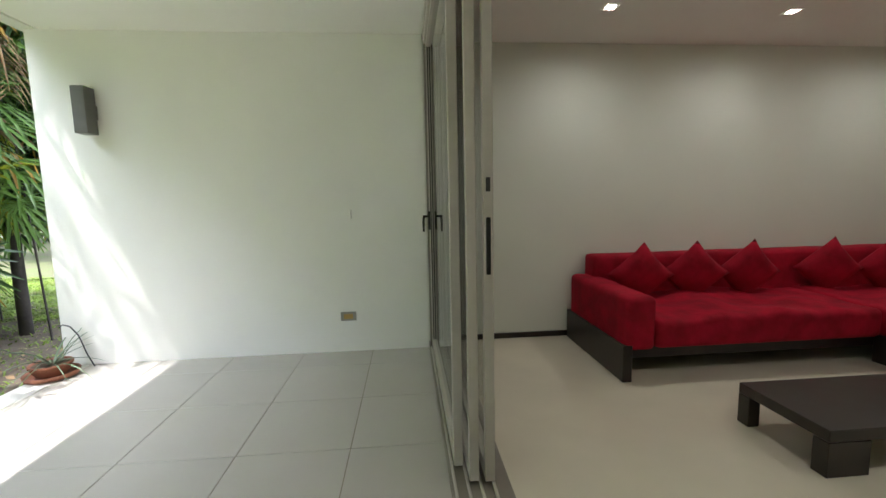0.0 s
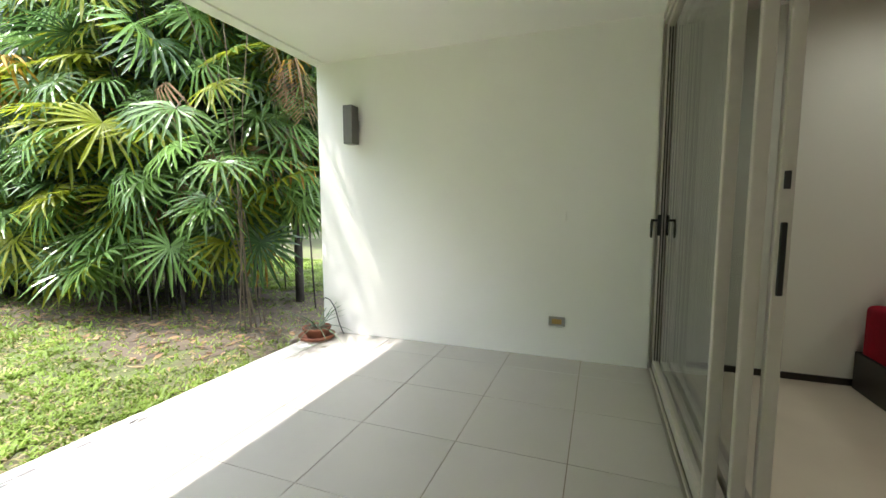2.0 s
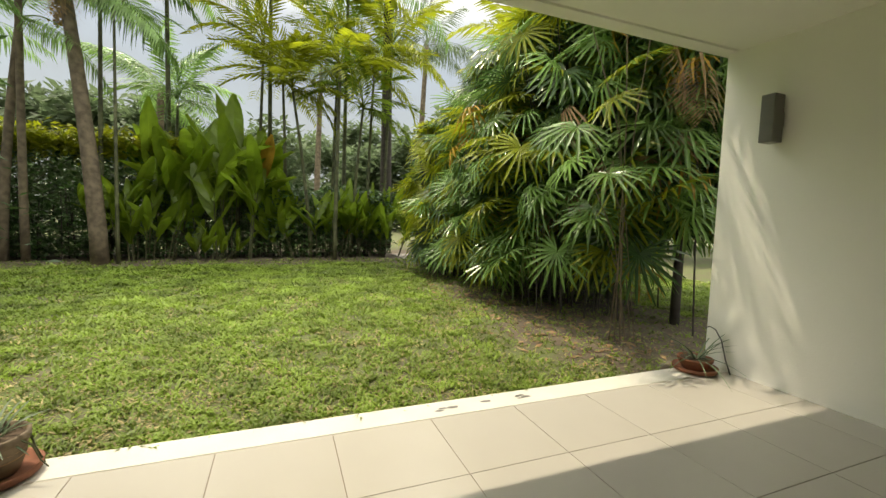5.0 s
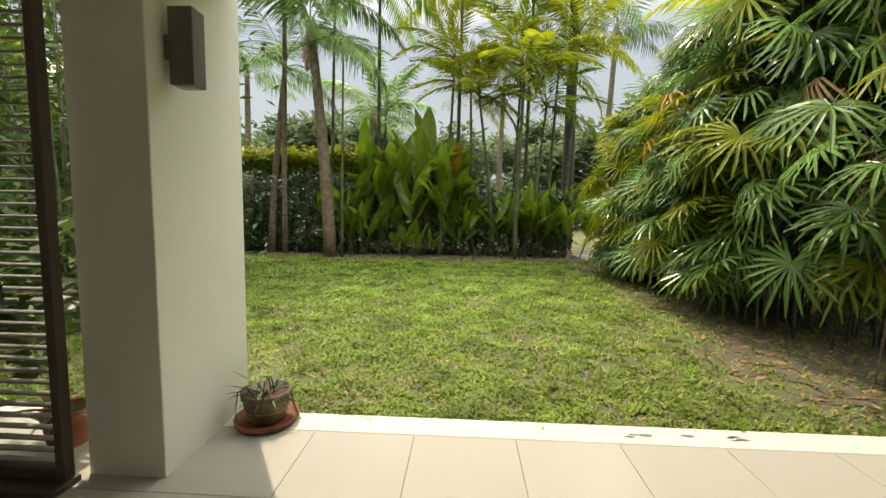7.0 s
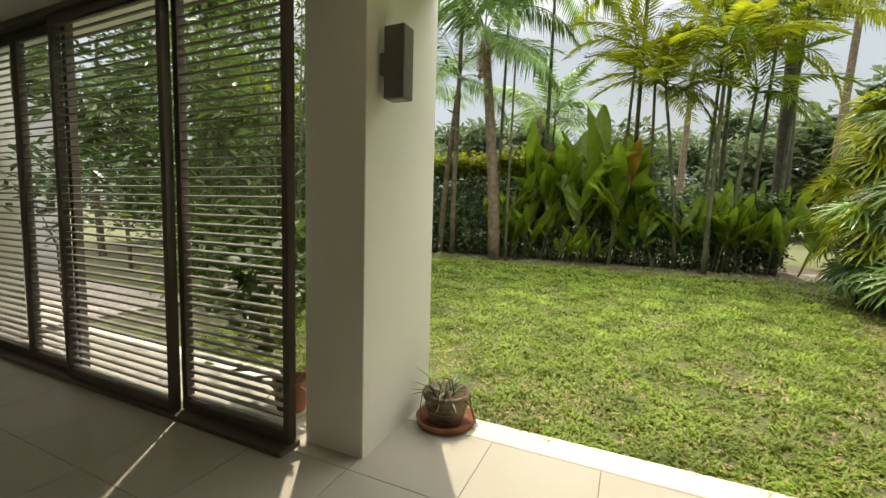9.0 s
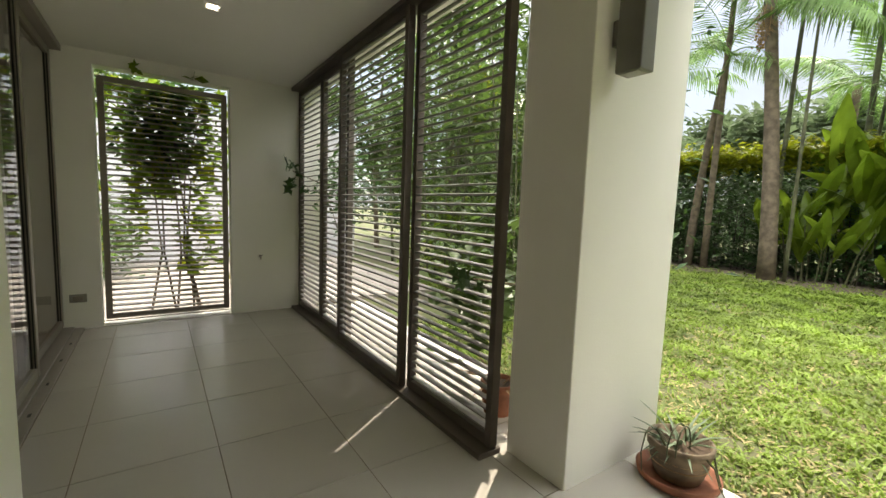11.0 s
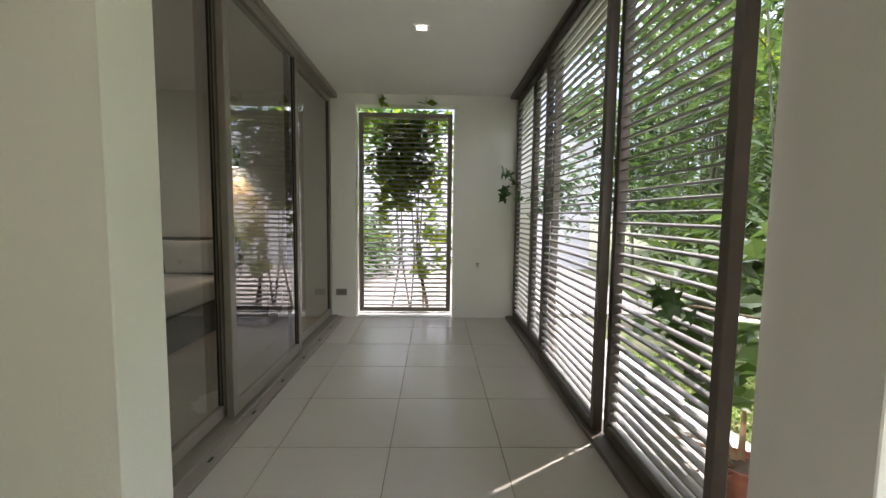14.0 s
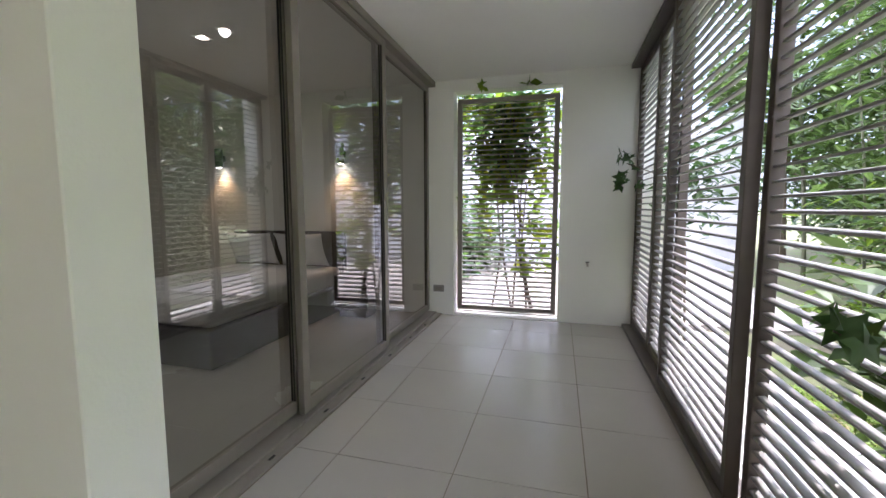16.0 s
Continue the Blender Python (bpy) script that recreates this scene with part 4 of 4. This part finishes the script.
for i in range(4):
    x = DOOR_X + 0.018 + 0.060 * i
    structure("track_rail", box(x - 0.006, x + 0.006, PIER_Y1, WALL_N - 0.001, 0.004, 0.022, 0.002), ALU_PALE)
    structure("head_rail", box(x - 0.008, x + 0.008, PIER_Y1, WALL_N - 0.001, 2.64, 2.69, 0.002), ALU_PALE)
structure("head_track", box(DOOR_X, DOOR_X + 0.278, PIER_Y1, WALL_N - 0.001, 2.69, CZ - 0.001), ALU_PALE)
structure("door_jamb", box(DOOR_X + 0.01, DOOR_X + 0.26, WALL_N - 0.03, WALL_N - 0.001, 0.004, 2.64), ALU)

ZB = 2.60
for i, (y0, y1, x) in enumerate(((-4.82, -3.41, 2.505), (-3.47, -2.21, 2.445), (-2.29, -1.05, 2.505))):
    glass_door("bedroom_door", x, y0, y1, 0.05, ZB, ALU, GLASS_BED, "bronze framed sliding glass door of the bedroom, closed", "sliding doors of the bedroom", 0.066, 0.04)
structure("bedroom_track", box(GLASS_X, GLASS_X + 0.158, WALL_S, PIER_Y0, -0.25, 0.03, 0.003), ALU, "bronze aluminium floor track of the bedroom doors")
structure("bedroom_track_lip", box(GLASS_X - 0.07, GLASS_X, WALL_S, PIER_Y0, 0.0, 0.016, 0.002), ALU)
structure("bedroom_head", box(GLASS_X, GLASS_X + 0.158, WALL_S, PIER_Y0, ZB, CZ_LOW - 0.001, 0.003), ALU)
for y in (-4.3, -3.85, -3.35, -2.85, -2.35, -1.85, -1.4):
    structure("drain_slot", box(GLASS_X - 0.045, GLASS_X - 0.030, y - 0.022, y + 0.022, 0.0155, 0.018), ALU_DARK)

# ---- wall lights, sockets ----
def wall_light(at, rz, label):
    t = thing("wall_light", at, label, "wall lamp", "wall lights of the terrace", rz)
    part("body", box(-0.05, 0.05, -0.155, -0.035, -0.18, 0.18, 0.006, 2), SCONCE, t)
    part("bracket", box(-0.035, 0.035, -0.035, -0.001, -0.055, 0.055, 0.003), SCONCE, t)
    part("lens", box(-0.036, 0.036, -0.135, -0.055, -0.183, -0.18), PLASTIC, t)
    return t


wall_light((-0.065, WALL_N, 2.09), 0, "grey box-shaped up and down wall light, off")
wall_light((0.028, -0.766, 2.095), 180, "grey box-shaped up and down wall light, off")


def socket(at, rz, w, face, label, plate=PLASTIC):
    t = thing("wall_socket", at, label, "socket", "", rz)
    part("plate", box(-w / 2, w / 2, -0.012, -0.001, -0.04, 0.04, 0.003, 2), plate, t)
    part("insert", box(-w * 0.3, w * 0.3, -0.016, -0.012, -0.022, 0.022, 0.002), face, t)


socket((1.885, WALL_N, 0.325), 0, 0.135, SOCKET, "grey wall socket with an ochre insert")
socket((2.375, WALL_S, 0.31), 180, 0.13, ALU, "grey wall socket on the white wall")
socket((1.94, WALL_N, 1.23), 0, 0.02, WALL, "white wall cover, painted over", WALL)
t = thing("wall_tap", (0.735, WALL_S, 0.66), "small metal wall tap", "tap", "", 180)
bm = tube([(0, 0, 0), (0, -0.05, 0), (0, -0.055, -0.03)], 0.012, 8)
part("spout", bm, ALU_PALE, t)
part("valve", box(-0.02, 0.02, -0.06, -0.045, 0.012, 0.02, 0.002), BLACK, t)


def downlight(x, y, label, watts=5.0, z=CZ):
    t = thing("downlight", (x, y, z), label, "ceiling light", "recessed ceiling lights")
    bm = box(-0.055, 0.055, -0.055, -0.042, -0.006, -0.001)
    box(-0.055, 0.055, 0.042, 0.055, -0.006, -0.001, bm=bm)
    box(-0.055, -0.042, -0.042, 0.042, -0.006, -0.001, bm=bm)
    box(0.042, 0.055, -0.042, 0.042, -0.006, -0.001, bm=bm)
    part("trim", bm, CEIL, t)
    part("lamp", box(-0.030, 0.030, -0.030, 0.030, -0.003, -0.001), LAMP_ON, t, "glowing square lamp")
    lamp = new("spot", bpy.data.lights.new("spot", "SPOT"))
    lamp.data.energy, lamp.data.spot_size, lamp.data.spot_blend, lamp.data.color = watts, radians(175), 1.0, (1, 0.97, 0.80)
    lamp.data.shadow_soft_size = 0.04
    lamp.matrix_world = pose(x, y, z - 0.012)
    lamp["kind"] = "structure"


# row at y 1.6 and light at x 6.9: unseen, added to brighten the room
for x, y in ((3.98, 3.79), (5.45, 3.81), (6.9, 3.8), (3.98, 1.6), (5.45, 1.6), (6.9, 1.6)):
    downlight(x, y, "small square recessed ceiling light, on, some added unseen for brightness")
downlight(1.37, -3.08, "small square recessed ceiling light, on, some added unseen for brightness", 3, CZ_LOW)
# one real bedroom downlight; the other three are added to brighten the room
for x, y in ((3.93, -3.15), (5.4, -3.15), (3.93, -1.7), (5.4, -1.7)):
    downlight(x, y, "small square recessed ceiling light, on, some added unseen for brightness", 2.2, CZ_LOW)

# ---- pots ----
def potted(at, r, h, label, seed, leaves, mat, leaf_len=0.2, saucer=True, body=None, thin=1.0):
    rng = random.Random(seed)
    t = thing("plant_pot", at, label, "plant pot")
    body = body or CLAY
    if saucer:
        part("saucer", lathe([(r * 1.05, 0), (r * 1.32, 0.012), (r * 1.38, 0.045), (r * 1.28, 0.045), (r * 1.2, 0.018), (0.01, 0.018)]), CLAY, t, "red-brown clay saucer", True)
    z = 0.019 if saucer else 0.0
    part("pot", lathe([(r * 0.72, z), (r * 0.80, z + 0.02), (r * 0.94, z + h * 0.45), (r, z + h * 0.78), (r * 1.07, z + h * 0.80), (r * 1.08, z + h), (r * 0.98, z + h), (r * 0.95, z + h * 0.86), (0.01, z + h * 0.86)]), body, t, smooth=True)
    part("earth", lathe([(0.01, z + h * 0.865), (r * 0.93, z + h * 0.865), (r * 0.9, z + h * 0.885), (0.01, z + h * 0.9)]), SOIL, t)
    for i in range(leaves):
        bm = bmesh.new()
        a = rng.uniform(0, math.tau)
        n = leaf_len * rng.uniform(0.7, 1.3)
        q = r * 0.6 * rng.random()
        c = Vector((q * math.cos(a), q * math.sin(a), z + h * 0.86))
        d, s = Vector((math.cos(a), math.sin(a), 0)), Vector((-math.sin(a), math.cos(a), 0))
        lift = rng.uniform(0.35, 1.2)
        rows = []
        for k in range(6):
            f = k / 5
            w = thin * 0.015 * (1 - f) ** 0.6 * leaf_len / 0.2 + 0.001
            p = c + d * n * f * (1.3 - 0.6 * lift * (1 - f)) + Vector((0, 0, n * (lift * f - 0.8 * f * f * (1.4 - lift))))
            rows.append((bm.verts.new(p - s * w), bm.verts.new(p + Vector((0, 0, -w * 0.8))), bm.verts.new(p + s * w)))
        for u, w in zip(rows, rows[1:]):
            bm.faces.new((u[0], u[1], w[1], w[0]))
            bm.faces.new((u[1], u[2], w[2], w[1]))
        part("leaf", bm, mat, t, smooth=True)
    return t


ALOE = material("aloe_leaf", (0.16, 0.22, 0.13), 0.5, 0.25, 8, 0, trans=0.1, rnd=0.2)
pot = potted((-0.40, -0.53, 0), 0.14, 0.19, "weathered clay pot of spiky aloe plants beside the column", 2, 34, ALOE, 0.12, body=CLAY_GREY)
for k, (r, sx) in enumerate(((0.13, 1), (0.10, 1))):
    pts = [(0.10 + r * math.cos(a) * 0.7 - 0.02, 0.02 + 0.03 * k, 0.20 + 0.12 * math.sin(a)) for a in [radians(190 - 22 * j) for j in range(10)]]
    part("runner", tube(pts, 0.004, 5), CANE, pot, "thin curled runner")
for pts in ([(0.10, -0.02, 0.19), (0.17, -0.04, 0.30), (0.24, -0.05, 0.29), (0.27, -0.05, 0.20), (0.25, -0.05, 0.10)], [(0.05, 0.13, 0.20), (0.02, 0.17, 0.15), (0.0, 0.19, 0.06), (-0.02, 0.21, 0.01)], [(-0.03, 0.14, 0.19), (-0.02, 0.165, 0.12), (-0.05, 0.185, 0.02)]):
    part("runner", tube(pts, [0.006, 0.005, 0.004, 0.003, 0.002][:len(pts)], 5), CANE, pot, "thin drooping runner")
rope = bmesh.new()
for zz in (0.09, 0.12, 0.15):
    tube([(0.135 * math.cos(a) * (0.94 + zz * 0.4), 0.135 * math.sin(a) * (0.94 + zz * 0.4), zz + 0.01) for a in [math.tau * j / 20 for j in range(21)]], 0.003, 4, rope)
part("cord", rope, LEAF_DRY, pot)
potted((-0.42, 4.09, 0), 0.13, 0.10, "low clay bowl of sparse thin stems beside the wall", 5, 18, ALOE, 0.28, thin=0.35)
potted((-0.08, -1.52, LAWN), 0.11, 0.24, "tall terracotta pot behind the column", 6, 12, LEAF_DRY, 0.2, saucer=False)

cable = thing("cable", (-0.50, 4.28, 0), "thin dark cable that loops out of the wall end", "cable")
part("wire", tube([(0.0, 0.03, 0.34), (0.05, 0.0, 0.37), (0.12, -0.02, 0.36), (0.18, -0.02, 0.28), (0.22, -0.01, 0.12), (0.27, -0.01, 0.006)], 0.005, 6), BLACK, cable)

# stains on the border
STAIN = material("stain", (0.16, 0.15, 0.14), 0.5)
rs = random.Random(31)
for i in range(9):
    cx, cy, s = -0.42 + rs.uniform(-0.02, 0.05), 2.13 + rs.gauss(0, 0.28), rs.uniform(0.008, 0.026)
    bm = bmesh.new()
    ring = [bm.verts.new((cx + s * 0.7 * math.cos(a) * rs.uniform(0.7, 1.2), cy + s * 2 * math.sin(a) * rs.uniform(0.7, 1.2), 0.0015)) for a in [math.tau * k / 10 for k in range(10)]]
    bm.faces.new(ring)
    part("stain", bm, STAIN, border, "small dark damp spot")


# ---- living room ----
def cushion_bm(w, h, t, seed=0, n=12):
    """A stuffed square: pinched corners, full middle."""
    bm = bmesh.new()
    g = {}
    for s in (-1, 1):
        for i in range(n + 1):
            for j in range(n + 1):
                u, v = 2 * i / n - 1, 2 * j / n - 1
                edge = max(abs(u), abs(v)) > 0.999
                if edge and s == 1:
                    g[s, i, j] = g[-1, i, j]
                    continue
                k = (max(0, 1 - u * u) * max(0, 1 - v * v)) ** 0.42
                pin = 1 - 0.10 * (1 - u * u) * (abs(v) ** 3) * 0.9
                pin2 = 1 - 0.10 * (1 - v * v) * (abs(u) ** 3) * 0.9
                z = s * t / 2 * k * (1 + 0.12 * noise.noise(Vector((u * 2, v * 2, seed + s))))
                g[s, i, j] = bm.verts.new((u * w / 2 * pin2, z, v * h / 2 * pin))
    for s in (-1, 1):
        for i in range(n):
            for j in range(n):
                f = [g[s, i, j], g[s, i + 1, j], g[s, i + 1, j + 1], g[s, i, j + 1]]
                bm.faces.new(f if s < 0 else f[::-1])
    return bm


def soft_box(x0, x1, y0, y1, z0, z1, r=0.04, sag=0.0, seed=0):
    b = box(x0, x1, y0, y1, z0, z1, r, 3)
    bmesh.ops.subdivide_edges(b, edges=[e for e in b.edges if e.calc_length() > 0.3], cuts=10, use_grid_fill=True)
    for v in b.verts:
        v.co += Vector((0, 0, sag * noise.noise(v.co * 3.1 + Vector((seed, 0, 0))))) if v.co.z > (z0 + z1) / 2 else Vector()
    return b


SX0, SX1, SY0, SY1 = 3.94, 7.6, 3.40, 4.46
sofa = thing("sofa", (0, 0, 0), "long crimson suede corner sofa on a dark wooden plinth", "sofa")
bm = box(SX0, SX0 + 0.07, SY0, SY1, 0, 0.27, 0.004)
box(SX0 + 0.07, SX1, SY0 + 0.12, SY1, 0.13, 0.225, 0.004, bm=bm)
box(SX0 + 0.5, SX1 - 0.5, SY1 - 0.35, SY1 - 0.3, 0.0, 0.13, 0.004, bm=bm)
box(6.05, SX1, 1.9, SY0 + 0.12, 0.0, 0.225, 0.004, bm=bm)
part("plinth", bm, DARKWOOD, sofa, "espresso wooden plinth")
part("arm", soft_box(SX0 + 0.02, SX0 + 0.25, SY0 + 0.005, SY1 - 0.02, 0.225, 0.62, 0.04, 0.006, 1), RED, sofa, smooth=True)
part("seat", soft_box(SX0 + 0.255, 6.0, SY0 + 0.01, SY1 - 0.22, 0.226, 0.47, 0.05, 0.05, 2), RED, sofa, smooth=True)
part("seat", soft_box(6.005, SX1, 1.9, SY1 - 0.22, 0.226, 0.47, 0.05, 0.05, 5), RED, sofa, smooth=True)
part("backrest", soft_box(SX0 + 0.16, SX1, SY1 - 0.23, SY1 + 0.0, 0.3, 0.81, 0.04, 0.01, 3), RED, sofa, smooth=True)
for i, (x, y) in enumerate(((4.44, 4.07), (4.93, 4.07), (5.45, 4.08), (6.24, 4.09), (6.8, 4.05))):
    c = tagged(ob_of("cushion", cushion_bm(0.42, 0.42, 0.17, i), RED, smooth=True), "crimson suede scatter cushion standing on its corner on the sofa", "cushion", "cushions on the sofa")
    c.matrix_world = pose(x, y, 0.655, 14, (45, 44, 46, 45, 44)[i], (4, -3, 5, -2, 0)[i])

table = thing("coffee_table", (0, 0, 0), "low espresso wooden coffee table", "table")
part("top", box(4.34, 6.1, 2.30, 2.83, 0.175, 0.235, 0.004), DARKWOOD, table)
part("leg", box(4.34, 4.41, 2.75, 2.83, 0, 0.174, 0.003), DARKWOOD, table)
part("leg", box(4.34, 4.56, 2.30, 2.38, 0, 0.174, 0.003), DARKWOOD, table)
part("leg", box(6.0, 6.1, 2.75, 2.83, 0, 0.174, 0.003), DARKWOOD, table)
part("leg", box(6.0, 6.1, 2.30, 2.38, 0, 0.174, 0.003), DARKWOOD, table)

# ---- bedroom ----
bed = thing("bed", (0, 0, 0), "double bed with white linen on a grey upholstered base", "bed")
part("base", box(3.57, 5.10, -4.74, -2.70, 0.0, 0.31, 0.02, 2), GREYFAB, bed, "grey fabric bed base")
part("mattress", soft_box(3.59, 5.08, -4.73, -2.73, 0.311, 0.54, 0.06, 0.012, 7), LINEN, bed, "white sheeted mattress", True)
part("headboard", box(3.56, 5.16, -4.83, -4.745, 0, 0.96, 0.01, 2), DARKWOOD, bed, "dark wooden headboard")
for i, x in enumerate((4.02, 4.72)):
    c = tagged(ob_of("pillow", cushion_bm(0.66, 0.44, 0.2, i + 10), LINEN, smooth=True), "plump white pillow leaning on the headboard", "pillow", "pillows on the bed")
    c.matrix_world = pose(x, -4.56, 0.75, -22, 0, 0)
table = thing("bedside_table", (0, 0, 0), "small dark bedside table", "bedside table")
part("body", box(3.08, 3.50, -4.82, -4.4, 0.08, 0.48, 0.006), DARKWOOD, table)
part("foot", box(3.12, 3.46, -4.78, -4.44, 0, 0.08), DARKWOOD, table)
for x in (3.58, 5.35):
    lamp = thing("wall_light", (x, WALL_S, 1.90), "black cylindrical bedroom wall light, on", "wall lamp", "bedside wall lights", 180)
    part("body", lathe([(0.045, -0.12), (0.05, -0.115), (0.05, 0.115), (0.045, 0.12)], 20, None, 0, -0.085), BLACK, lamp)
    part("bracket", box(-0.03, 0.03, -0.034, -0.001, -0.04, 0.04), BLACK, lamp)
    part("bulb", lathe([(0.03, -0.124), (0.03, -0.121)], 16, None, 0, -0.085), LAMP_ON, lamp)
    sp = new("spot", bpy.data.lights.new("spot", "SPOT"))
    sp.data.energy, sp.data.spot_size, sp.data.spot_blend, sp.data.color, sp.data.shadow_soft_size = 2.6, radians(100), 0.7, (1, 0.60, 0.28), 0.02
    sp.matrix_world = pose(x, WALL_S + 0.085, 1.77)
    sp["kind"] = "structure"

# ---- floor tiles, last ----
xs = [LEDGE_IN + 0.002] + [0.283 + 0.602 * k for k in range(4)] + [DOOR_X]
ys = [WALL_S] + [2.812 - 0.6 * k for k in range(12, -3, -1)] + [WALL_N]
cache = {}
for a, b in zip(xs, xs[1:]):
    for c, e in zip(ys, ys[1:]):
        bb = min(b, GLASS_X - 0.07) if e <= PIER_Y0 + 0.3 and b > GLASS_X else b
        if e - c < 0.02 or bb - a < 0.02:
            continue
        w, h = round(bb - a - 0.004, 4), round(e - c - 0.004, 4)
        if (w, h) not in cache:
            cache[w, h] = mesh_of("tile", box(0, w, 0, h, -0.012, 0.0, 0.001), TILE)
        o = new("tile", cache[w, h])
        o.parent = floor
        o.location = (a + 0.002, c + 0.002, 0)
